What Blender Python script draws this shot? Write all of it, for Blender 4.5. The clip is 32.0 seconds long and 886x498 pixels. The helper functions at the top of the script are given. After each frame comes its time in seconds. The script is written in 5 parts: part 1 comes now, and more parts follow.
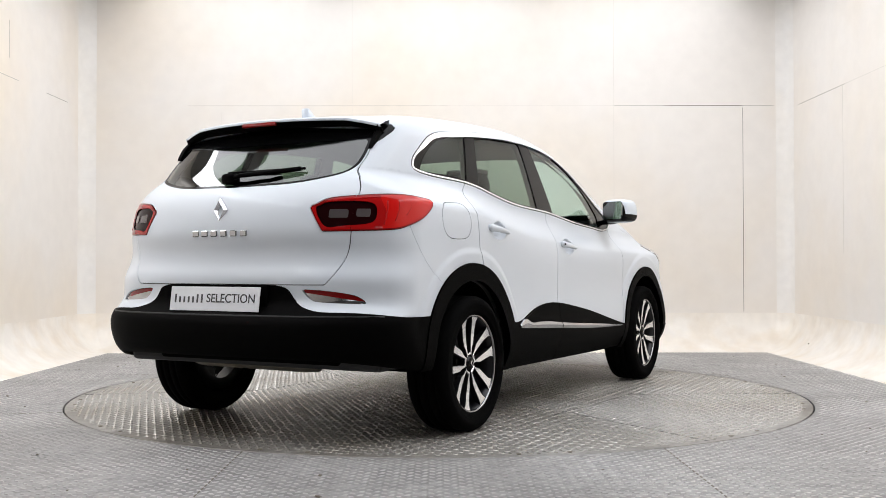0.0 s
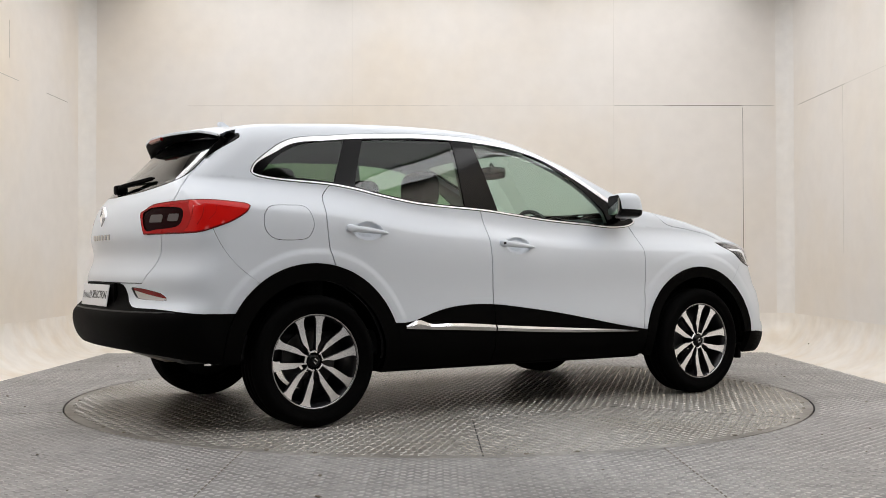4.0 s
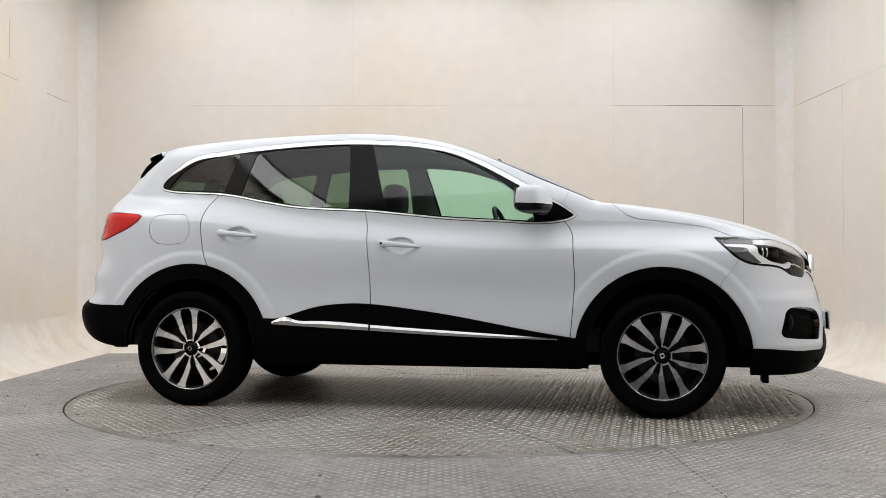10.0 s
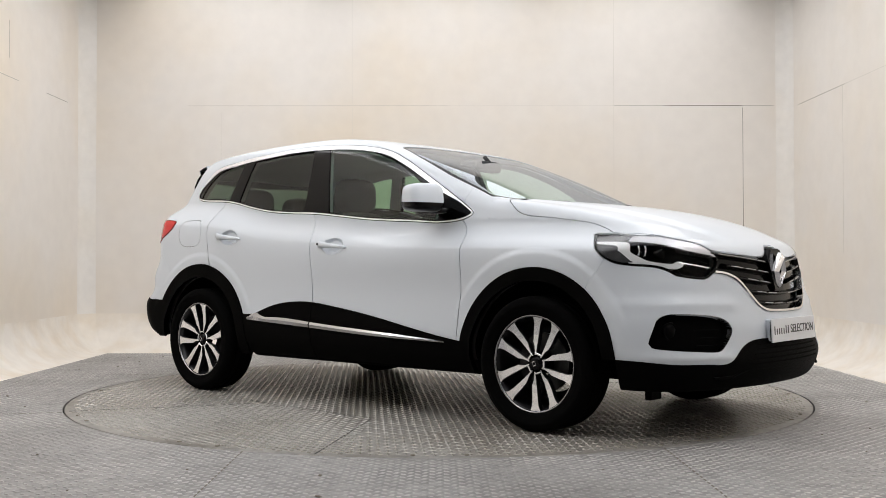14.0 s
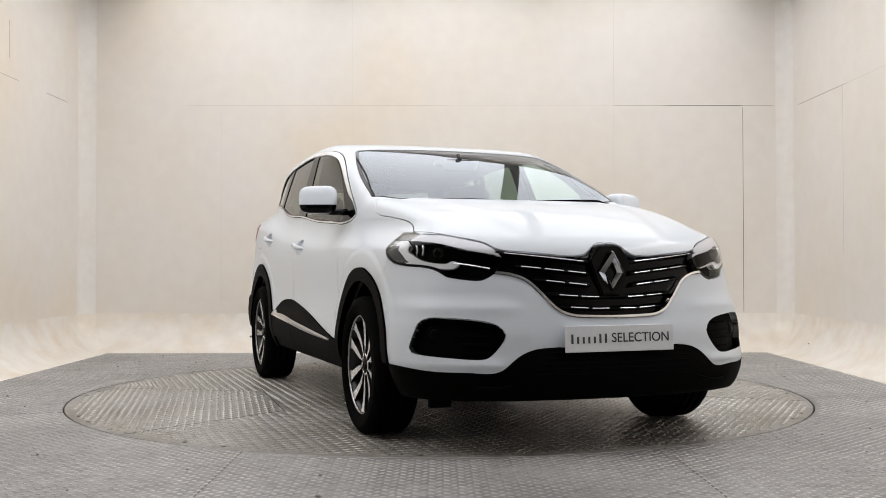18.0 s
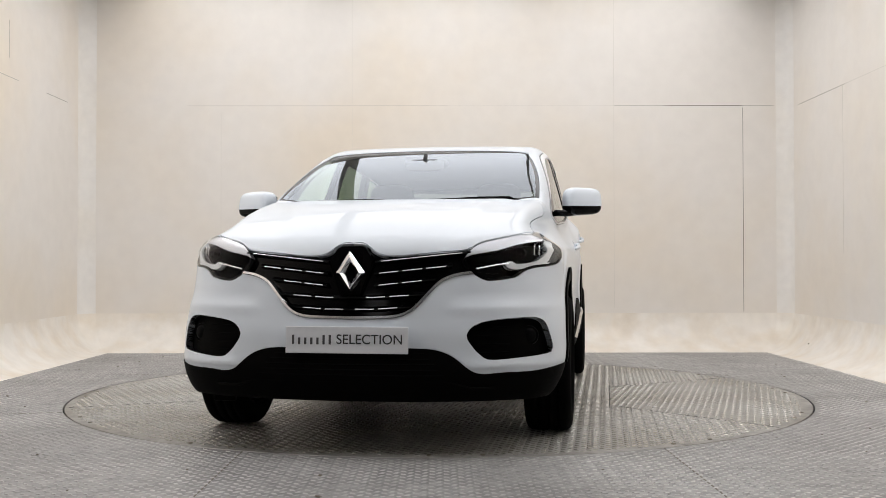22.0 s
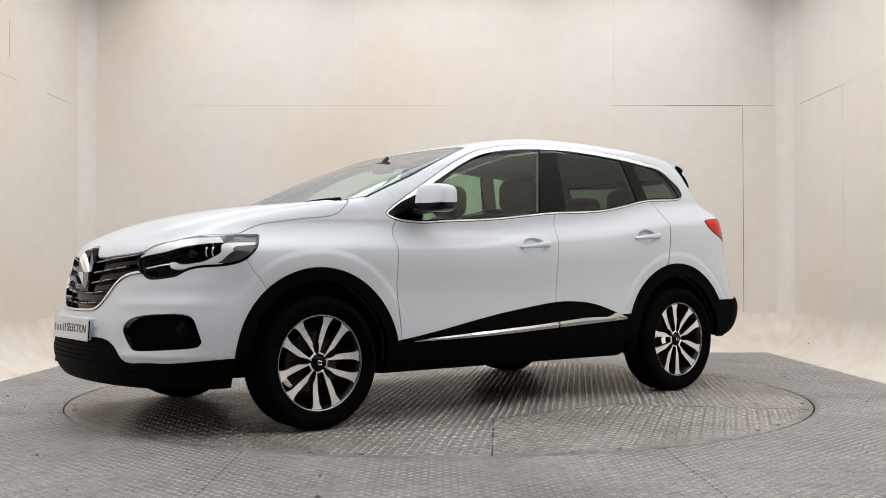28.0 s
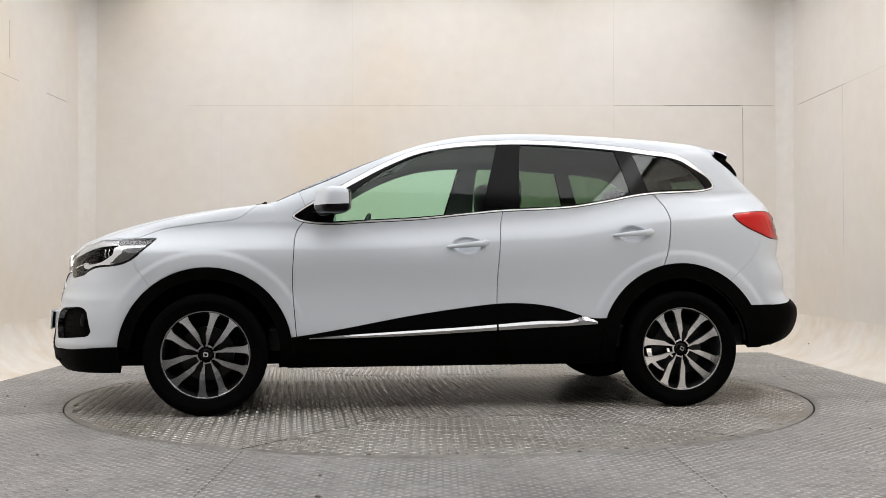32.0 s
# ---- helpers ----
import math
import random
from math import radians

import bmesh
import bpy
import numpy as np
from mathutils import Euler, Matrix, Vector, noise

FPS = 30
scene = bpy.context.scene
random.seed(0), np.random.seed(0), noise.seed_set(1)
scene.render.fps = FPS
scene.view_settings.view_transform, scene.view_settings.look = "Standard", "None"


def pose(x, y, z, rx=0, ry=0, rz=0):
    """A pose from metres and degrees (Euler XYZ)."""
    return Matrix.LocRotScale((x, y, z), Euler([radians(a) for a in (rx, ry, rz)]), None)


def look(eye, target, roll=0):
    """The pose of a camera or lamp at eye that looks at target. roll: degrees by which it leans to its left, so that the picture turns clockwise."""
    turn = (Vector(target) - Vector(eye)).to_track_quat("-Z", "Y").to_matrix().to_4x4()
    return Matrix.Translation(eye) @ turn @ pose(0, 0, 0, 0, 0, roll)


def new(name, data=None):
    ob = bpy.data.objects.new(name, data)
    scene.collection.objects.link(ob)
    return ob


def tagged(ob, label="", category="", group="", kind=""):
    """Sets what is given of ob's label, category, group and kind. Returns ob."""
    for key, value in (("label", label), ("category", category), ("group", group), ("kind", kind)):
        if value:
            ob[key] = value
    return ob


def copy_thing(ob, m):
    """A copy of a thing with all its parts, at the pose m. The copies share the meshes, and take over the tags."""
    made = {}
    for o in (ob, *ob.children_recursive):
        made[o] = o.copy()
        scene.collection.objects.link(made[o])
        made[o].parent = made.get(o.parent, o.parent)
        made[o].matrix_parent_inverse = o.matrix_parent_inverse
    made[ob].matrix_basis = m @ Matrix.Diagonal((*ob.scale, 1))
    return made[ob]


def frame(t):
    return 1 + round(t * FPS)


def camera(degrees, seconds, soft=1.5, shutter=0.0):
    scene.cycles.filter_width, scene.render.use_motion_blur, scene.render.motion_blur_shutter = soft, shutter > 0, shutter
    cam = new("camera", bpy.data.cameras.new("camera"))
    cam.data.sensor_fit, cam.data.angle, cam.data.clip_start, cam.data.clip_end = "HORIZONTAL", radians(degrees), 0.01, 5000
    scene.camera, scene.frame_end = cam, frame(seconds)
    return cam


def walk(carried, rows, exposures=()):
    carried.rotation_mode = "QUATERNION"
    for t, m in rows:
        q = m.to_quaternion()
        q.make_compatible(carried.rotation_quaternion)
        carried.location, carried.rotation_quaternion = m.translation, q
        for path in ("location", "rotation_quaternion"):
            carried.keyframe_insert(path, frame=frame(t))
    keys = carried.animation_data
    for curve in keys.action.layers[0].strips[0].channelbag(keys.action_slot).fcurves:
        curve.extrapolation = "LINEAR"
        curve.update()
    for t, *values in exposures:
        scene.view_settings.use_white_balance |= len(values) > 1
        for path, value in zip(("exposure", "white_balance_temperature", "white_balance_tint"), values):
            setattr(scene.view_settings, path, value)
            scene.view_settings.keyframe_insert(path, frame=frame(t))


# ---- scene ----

# ---------------------------------------------------------------- camera
cam = camera(46.44, 32.0, 0.6)
HOLD = look((0, -6.536, 0.798), (0.00368, -5.5361, 0.81452), -0.057)
walk(cam, [(0, HOLD), (32.0, HOLD)], exposures=[(0, 0.36, 6260, 10), (1.0, 0.30, 6300, 10), (2.0, 0.15, 6370, 10), (3.0, 0.04, 6450, 10), (6.0, -0.03, 6500, 10), (9.0, -0.03, 6500, 10), (12.0, 0.0, 6500, 10), (32.0, -0.01, 6500, 10)])

# ---------------------------------------------------------------- light
world = bpy.data.worlds.new("world")
scene.world = world
world.use_nodes = True
world.node_tree.nodes["Background"].inputs[0].default_value = (0.5, 0.5, 0.5, 1)
world.node_tree.nodes["Background"].inputs[1].default_value = 0.05
scene.view_settings.exposure = 0.0
P_TOP, P_REAR, P_SIDE_FILL, P_FRONT = 97, 36.0, 44, 1.5

LEFT_X, RIGHT_X, BACK, FRONT_Y, CEIL = -3.40, 3.35, 3.31, -8.6, 3.55
SPIN, TURN0 = 7.2763, -4.565          # degrees a second, heading at 9 s
TABLE_R = 2.2276
CAR_OFF = (0.0511, -0.0187)


def heading(t):
    return TURN0 - SPIN * (t - 9.0)


# ---------------------------------------------------------------- materials
def material(name, color, rough=0.5, metal=0.0, spec=0.5, coat=0.0, grain=0.0, scale=40.0, bump=0.0, stain=0.0, stain_scale=2.0, stain_color=None):
    m = bpy.data.materials.new(name)
    m.use_nodes = True
    nt = m.node_tree
    b = nt.nodes["Principled BSDF"]
    b.inputs["Base Color"].default_value = (*color, 1)
    b.inputs["Roughness"].default_value = rough
    b.inputs["Metallic"].default_value = metal
    b.inputs["Specular IOR Level"].default_value = spec
    b.inputs["Coat Weight"].default_value = coat
    b.inputs["Coat Roughness"].default_value = 0.02
    tc = nt.nodes.new("ShaderNodeTexCoord")
    if grain or stain:
        n1 = nt.nodes.new("ShaderNodeTexNoise")
        n1.inputs["Scale"].default_value, n1.inputs["Detail"].default_value = scale, 6
        n2 = nt.nodes.new("ShaderNodeTexNoise")
        n2.inputs["Scale"].default_value, n2.inputs["Detail"].default_value = stain_scale, 5
        nt.links.new(tc.outputs["Object"], n1.inputs["Vector"])
        nt.links.new(tc.outputs["Object"], n2.inputs["Vector"])
        r1 = nt.nodes.new("ShaderNodeMapRange")
        r1.inputs[3].default_value, r1.inputs[4].default_value = 1 - grain, 1 + grain
        r1.inputs[1].default_value, r1.inputs[2].default_value = 0.3, 0.7
        nt.links.new(n1.outputs["Fac"], r1.inputs[0])
        r2 = nt.nodes.new("ShaderNodeMapRange")
        r2.inputs[1].default_value, r2.inputs[2].default_value = 0.42, 0.68
        r2.inputs[4].default_value = stain
        nt.links.new(n2.outputs["Fac"], r2.inputs[0])
        mx = nt.nodes.new("ShaderNodeMix")
        mx.data_type = "RGBA"
        mx.inputs[6].default_value = (*color, 1)
        mx.inputs[7].default_value = (*(stain_color or [c * 0.6 for c in color]), 1)
        nt.links.new(r2.outputs[0], mx.inputs[0])
        vm = nt.nodes.new("ShaderNodeVectorMath")
        vm.operation = "MULTIPLY"
        nt.links.new(mx.outputs[2], vm.inputs[0])
        nt.links.new(r1.outputs[0], vm.inputs[1])
        nt.links.new(vm.outputs[0], b.inputs["Base Color"])
    if bump:
        n3 = nt.nodes.new("ShaderNodeTexNoise")
        n3.inputs["Scale"].default_value, n3.inputs["Detail"].default_value = scale * 1.5, 4
        nt.links.new(tc.outputs["Object"], n3.inputs["Vector"])
        bp = nt.nodes.new("ShaderNodeBump")
        bp.inputs["Strength"].default_value, bp.inputs["Distance"].default_value = bump, 0.01
        nt.links.new(n3.outputs["Fac"], bp.inputs["Height"])
        nt.links.new(bp.outputs[0], b.inputs["Normal"])
    return m


def glass(name, tint, gloss_rough=0.0, ior=1.5, boost=1.8, shine=(1, 1, 1), power=5.0):
    m = bpy.data.materials.new(name)
    m.use_nodes = True
    nt = m.node_tree
    nt.nodes.remove(nt.nodes["Principled BSDF"])
    out = nt.nodes["Material Output"]
    tr = nt.nodes.new("ShaderNodeBsdfTransparent")
    tr.inputs[0].default_value = (*tint, 1)
    gl = nt.nodes.new("ShaderNodeBsdfGlossy")
    gl.inputs["Roughness"].default_value = gloss_rough
    gl.inputs["Color"].default_value = (*shine, 1)
    # Schlick's gloss, the same from inside and outside
    f0 = ((ior - 1) / (ior + 1)) ** 2 * boost
    lw = nt.nodes.new("ShaderNodeLayerWeight")
    lw.inputs[0].default_value = 0.5
    pw = nt.nodes.new("ShaderNodeMath")
    pw.operation = "POWER"
    pw.inputs[1].default_value = power
    ma = nt.nodes.new("ShaderNodeMath")
    ma.operation = "MULTIPLY_ADD"
    ma.inputs[1].default_value, ma.inputs[2].default_value = 1.0 - f0, f0
    nt.links.new(lw.outputs["Facing"], pw.inputs[0])
    nt.links.new(pw.outputs[0], ma.inputs[0])
    mx = nt.nodes.new("ShaderNodeMixShader")
    nt.links.new(ma.outputs[0], mx.inputs[0])
    nt.links.new(tr.outputs[0], mx.inputs[1])
    nt.links.new(gl.outputs[0], mx.inputs[2])
    nt.links.new(mx.outputs[0], out.inputs[0])
    return m


M_PAINT = material("white_paint", (0.65, 0.69, 0.74), 0.45, 0, 0.3, 0.45)
M_PLASTIC = material("black_plastic", (0.0022, 0.0021, 0.002), 0.55, 0, 0.02, grain=0.1, scale=300, bump=0.12)
# black plastic made paler, standing in for light on the bumper ledge
M_LIT_LEDGE = material("lit_ledge_plastic", (0.008, 0.008, 0.008), 0.42, 0, 0.2, grain=0.1, scale=300, bump=0.1)
M_GLOSS = material("gloss_black", (0.002, 0.002, 0.0022), 0.12, 0, 0.15)
M_CHROME = material("chrome", (0.92, 0.92, 0.93), 0.26, 1.0)
M_DULL = material("dull_metal", (0.30, 0.30, 0.31), 0.25, 1.0)
M_BRIGHT = material("bright_trim", (0.90, 0.90, 0.91), 0.42, 0.85)
M_EMBLEM = material("emblem_chrome", (0.76, 0.76, 0.78), 0.08, 1.0)
M_DASH = material("dash_chrome", (0.50, 0.50, 0.51), 0.22, 1.0)
M_LAMPEND = material("lamp_end", (0.07, 0.07, 0.073), 0.2, 0.3)
M_SATIN = material("satin_silver", (0.50, 0.50, 0.51), 0.15, 1.0)
M_ALLOY = material("machined_alloy", (0.74, 0.75, 0.77), 0.22, 1.0, grain=0.03, scale=200)
M_ALLOY_DARK = material("dark_alloy", (0.015, 0.015, 0.017), 0.3, 0.3)
M_TYRE = material("tyre_rubber", (0.003, 0.003, 0.003), 0.8, 0, 0.02, grain=0.15, scale=90, bump=0.2)
M_TRIM = material("cabin_trim", (0.02, 0.02, 0.021), 0.7, grain=0.1, scale=200)
M_LINING = material("roof_lining", (0.36, 0.36, 0.35), 0.9, grain=0.05, scale=200)
M_SEAT = material("seat_cloth", (0.022, 0.022, 0.024), 0.9, grain=0.2, scale=250, bump=0.2)
M_UNDER = material("underbody", (0.003, 0.003, 0.003), 0.9, 0, 0.03, grain=0.2, scale=30)
M_STEEL = material("brake_steel", (0.035, 0.035, 0.035), 0.4, 1.0, grain=0.1, scale=60)
M_RED = material("red_lens", (0.58, 0.009, 0.007), 0.06, 0, 0.3, 0.15)
M_MIDRED = material("mid_red_lens", (0.38, 0.006, 0.006), 0.06, 0, 0.25, 0.0)
M_DARKRED = material("dark_red_lens", (0.012, 0.0015, 0.002), 0.18, 0, 0.05, 0.0)
M_BROW = material("lamp_brow", (0.64, 0.64, 0.67), 0.25, 0.3)
M_DRL = material("daytime_lamp", (0.78, 0.79, 0.80), 0.3, 0.0)
M_MIRROR = material("mirror_glass", (0.35, 0.36, 0.36), 0.02, 1.0)
M_REFLECT = material("deep_red_lens", (0.20, 0.005, 0.005), 0.08, 0, 0.35)
M_PANE = material("lamp_pane", (0.10, 0.085, 0.085), 0.15, 0.3, 0.4)
M_FOG = material("fog_lens", (0.002, 0.002, 0.0022), 0.3, 0.0, 0.05)
M_SILENCER = material("dull_steel", (0.22, 0.20, 0.17), 0.5, 0.7, grain=0.2, scale=20)
M_CLEARLENS = glass("clear_lens", (0.95, 0.955, 0.96), 0.0, 1.12)
M_GLASS_F = glass("green_glass", (0.70, 0.93, 0.81), boost=1.0)
M_GLASS_R = glass("tinted_glass", (0.31, 0.42, 0.32), boost=0.85)
M_GLASS_B = glass("rear_screen_glass", (0.26, 0.31, 0.28), 0.0, 1.62)
M_GLASS_W = glass("windscreen_glass", (0.80, 0.85, 0.86), 0.0, 1.62, shine=(0.88, 0.93, 1.0), power=4.2)
M_PLATE = material("plate_white", (0.72, 0.73, 0.76), 0.3, 0, 0.5, 0.4, grain=0.02, scale=50)
M_GREYINK = material("plate_bar_ink", (0.06, 0.06, 0.065), 0.4)
M_INK = material("plate_ink", (0.03, 0.03, 0.035), 0.4)
M_WALL = material("cream_wall", (0.81, 0.772, 0.725), 0.55, 0, 0.35, grain=0.02, scale=7, bump=0.04, stain=0.9, stain_scale=0.55, stain_color=(0.80, 0.715, 0.60))
M_CORNER = material("corner_filler", (0.83, 0.805, 0.77), 0.6, 0, 0.3, grain=0.03, scale=12, bump=0.08, stain=0.5, stain_scale=1.6, stain_color=(0.80, 0.745, 0.66))
M_COVE = material("cove_plaster", (0.85, 0.805, 0.74), 0.5, 0, 0.4, grain=0.04, scale=9, bump=0.12, stain=0.8, stain_scale=3.5, stain_color=(0.76, 0.675, 0.56))
M_SEAM = material("wall_joint", (0.16, 0.14, 0.11), 0.8)
M_JOINT = material("filled_joint", (0.45, 0.42, 0.37), 0.8)
M_FAINT = material("faint_joint", (0.66, 0.63, 0.57), 0.8)
M_CEIL = material("ceiling_grey", (0.22, 0.22, 0.22), 0.8, grain=0.03, scale=3)
M_FLOOR = material("tread_plate", (0.285, 0.277, 0.271), 0.45, 0.05, 0.4, grain=0.30, scale=16, bump=0.08, stain=0.9, stain_scale=1.3, stain_color=(0.185, 0.178, 0.171))
M_FLOORBAR = material("dusty_tread", (0.46, 0.45, 0.44), 0.32, 0.15, 0.45, grain=0.3, scale=12, stain=0.9, stain_scale=1.5, stain_color=(0.27, 0.262, 0.255))
M_TABLE = material("turntable_plate", (0.265, 0.253, 0.236), 0.40, 0.08, 0.5, grain=0.3, scale=14, bump=0.06, stain=0.9, stain_scale=1.0, stain_color=(0.10, 0.082, 0.056))
M_TREAD = material("worn_tread", (0.52, 0.505, 0.475), 0.21, 0.4, 0.5, grain=0.3, scale=16, stain=0.9, stain_scale=1.3, stain_color=(0.28, 0.255, 0.205))
# for the unseen wall behind the camera, added dark to curb bounce
M_DARKWALL = material("dark_front_wall", (0.10, 0.10, 0.10), 0.7, grain=0.1, scale=3)
M_GAP = material("gap_dark", (0.01, 0.01, 0.01), 0.9)


# ---------------------------------------------------------------- helpers
def part(name, bm, mat, parent=None, label="", smooth=False):
    me = bpy.data.meshes.new(name)
    bm.normal_update()
    bm.to_mesh(me)
    bm.free()
    if smooth:
        me.shade_smooth()
    me.materials.append(mat)
    ob = new(name, me)
    ob.parent = parent
    if label:
        ob["label"] = label
    return ob


def arrays(name, verts, faces, mat, parent=None, label="", normals=None, smooth=False):
    me = bpy.data.meshes.new(name)
    me.from_pydata([tuple(v) for v in verts], [], [tuple(int(i) for i in f) for f in faces])
    me.materials.append(mat)
    if smooth or normals is not None:
        me.shade_smooth()
    if normals is not None:
        me.normals_split_custom_set_from_vertices([tuple(n) for n in normals])
    ob = new(name, me)
    ob.parent = parent
    if label:
        ob["label"] = label
    return ob


def box(bm, x0, x1, y0, y1, z0, z1, bevel=0.0, seg=2, m=None):
    r = bmesh.ops.create_cube(bm, size=1)
    vs = r["verts"]
    for v in vs:
        v.co = Vector((x0 + (v.co.x + 0.5) * (x1 - x0), y0 + (v.co.y + 0.5) * (y1 - y0), z0 + (v.co.z + 0.5) * (z1 - z0)))
    if bevel:
        es = list({e for v in vs for e in v.link_edges})
        r2 = bmesh.ops.bevel(bm, geom=es, offset=bevel, segments=seg, profile=0.5, affect="EDGES", clamp_overlap=True)
        vs = list({v for v in r2["verts"]} | {v for v in vs if v.is_valid})
    if m is not None:
        bmesh.ops.transform(bm, matrix=m, verts=vs)
    return bm


def lathe(bm, profile, seg=48, axis="y"):
    """Turns (radius, along) pairs round an axis."""
    rings = []
    for r, a in profile:
        ring = []
        for i in range(seg):
            c, s = math.cos(2 * math.pi * i / seg), math.sin(2 * math.pi * i / seg)
            ring.append(bm.verts.new((r * c, a, r * s) if axis == "y" else (r * c, r * s, a)))
        rings.append(ring)
    for a, b in zip(rings, rings[1:]):
        for i in range(seg):
            j = (i + 1) % seg
            bm.faces.new((a[i], a[j], b[j], b[i]))
    return bm


def tube(bm, pts, r, seg=8, flat=1.0):
    """A round bar along points."""
    pts = [Vector(p) for p in pts]
    rings = []
    for i, p in enumerate(pts):
        d = (pts[min(i + 1, len(pts) - 1)] - pts[max(i - 1, 0)]).normalized()
        a = d.cross(Vector((0, 0, 1)))
        a = a.normalized() if a.length > 1e-3 else Vector((1, 0, 0))
        b = d.cross(a).normalized()
        rings.append([bm.verts.new(p + r * (a * math.cos(2 * math.pi * k / seg) + b * flat * math.sin(2 * math.pi * k / seg))) for k in range(seg)])
    for q, w in zip(rings, rings[1:]):
        for k in range(seg):
            bm.faces.new((q[k], q[(k + 1) % seg], w[(k + 1) % seg], w[k]))
    bm.faces.new(rings[0][::-1])
    bm.faces.new(rings[-1])
    return bm


def spline(*pts):
    """A natural cubic through (x, y) pairs, straight beyond its ends."""
    xs, ys = np.array(sorted(pts)).T
    n = len(xs)
    h = np.diff(xs)
    A, r = np.eye(n), np.zeros(n)
    for i in range(1, n - 1):
        A[i, i - 1:i + 2] = h[i - 1], 2 * (h[i - 1] + h[i]), h[i]
        r[i] = 6 * ((ys[i + 1] - ys[i]) / h[i] - (ys[i] - ys[i - 1]) / h[i - 1])
    m = np.linalg.solve(A, r)

    def f(x):
        x = np.asarray(x, float)
        q = np.clip(x, xs[0], xs[-1])
        i = np.clip(np.searchsorted(xs, q) - 1, 0, n - 2)
        a, b = xs[i + 1] - q, q - xs[i]
        y = (m[i] * a ** 3 + m[i + 1] * b ** 3) / (6 * h[i]) + (ys[i] / h[i] - m[i] * h[i] / 6) * a + (ys[i + 1] / h[i] - m[i + 1] * h[i] / 6) * b
        s0 = (ys[1] - ys[0]) / h[0] - h[0] * (2 * m[0] + m[1]) / 6
        s1 = (ys[-1] - ys[-2]) / h[-1] + h[-1] * (m[-2] + 2 * m[-1]) / 6
        return y + np.where(x < xs[0], (x - xs[0]) * s0, 0) + np.where(x > xs[-1], (x - xs[-1]) * s1, 0)
    return f


def step(a, b, x):
    t = np.clip((x - a) / (b - a), 0, 1)
    return t * t * (3 - 2 * t)


def smax(a, b, k):
    h = np.clip(0.5 + 0.5 * (a - b) / k, 0, 1)
    return b + (a - b) * h + k * h * (1 - h)


def outline(pts, n=10, sharp=()):
    """A closed Catmull-Rom loop through the points; those listed in sharp stay corners."""
    p = np.array(pts, float)
    out = []
    N = len(p)
    for i in range(N):
        a, b = p[i], p[(i + 1) % N]
        ta = (p[(i + 1) % N] - p[i - 1]) / 2 if i not in sharp else (b - a)
        tb = (p[(i + 2) % N] - p[i]) / 2 if (i + 1) % N not in sharp else (b - a)
        L = np.linalg.norm(b - a)
        ta *= min(1, 1.2 * L / (np.linalg.norm(ta) + 1e-9))
        tb *= min(1, 1.2 * L / (np.linalg.norm(tb) + 1e-9))
        for s in np.arange(n) / n:
            out.append((2 * s ** 3 - 3 * s ** 2 + 1) * a + (s ** 3 - 2 * s ** 2 + s) * ta + (3 * s ** 2 - 2 * s ** 3) * b + (s ** 3 - s ** 2) * tb)
    return np.array(out)


def inside(poly, u, v):
    """Signed distance to a closed polygon, negative inside."""
    P, Q = poly, np.roll(poly, -1, 0)
    d = np.full(u.shape, 1e9)
    wn = np.zeros(u.shape, bool)
    for (ax, ay), (bx, by) in zip(P, Q):
        ex, ey = bx - ax, by - ay
        l2 = ex * ex + ey * ey
        if l2 < 1e-14:
            continue
        t = np.clip(((u - ax) * ex + (v - ay) * ey) / l2, 0, 1)
        d = np.minimum(d, (u - ax - t * ex) ** 2 + (v - ay - t * ey) ** 2)
        c = ((ay > v) != (by > v))
        with np.errstate(divide="ignore", invalid="ignore"):
            wn ^= c & (u < ex * (v - ay) / (by - ay if by != ay else 1e-12) + ax)
    return np.sqrt(d) * np.where(wn, -1, 1)


# ---------------------------------------------------------------- the car's outer skin, as one smooth form
F_BELT = spline((-1.9, 1.25), (-1.55, 1.232), (-1.2, 1.21), (-1.04, 1.185), (-0.73, 1.132), (-0.3, 1.10), (0.18, 1.058), (0.5, 1.042), (0.9, 1.04), (1.5, 1.02))
F_BELT_W = spline((-2.1, 0.50), (-1.8, 0.63), (-1.57, 0.705), (-1.3, 0.752), (-0.9, 0.792), (-0.28, 0.815), (0.2, 0.815), (0.87, 0.782), (1.3, 0.74), (2.0, 0.66))
F_SIDE = spline((0.18, 0.775), (0.26, 0.835), (0.34, 0.872), (0.43, 0.886), (0.55, 0.876), (0.68, 0.870), (0.82, 0.878), (0.92, 0.874), (1.0, 0.852), (1.08, 0.815))
F_ROOF = spline((1.4, 0.965), (1.067, 1.128), (0.8, 1.256), (0.5, 1.382), (0.3, 1.454), (0.136, 1.507), (0.0, 1.539), (-0.2, 1.567), (-0.5, 1.580), (-0.8, 1.576), (-1.1, 1.563), (-1.4, 1.543), (-1.7, 1.512), (-2.1, 1.455))
F_HOOD = spline((2.35, 0.77), (2.15, 0.888), (2.0, 0.957), (1.8, 1.026), (1.5, 1.093), (1.2, 1.130), (1.0, 1.145), (0.6, 1.165))
F_NOSE = spline((0.15, 2.09), (0.24, 2.190), (0.32, 2.234), (0.38, 2.240), (0.43, 2.232), (0.50, 2.225), (0.58, 2.208), (0.67, 2.190), (0.78, 2.166), (0.88, 2.142), (1.0, 2.10))
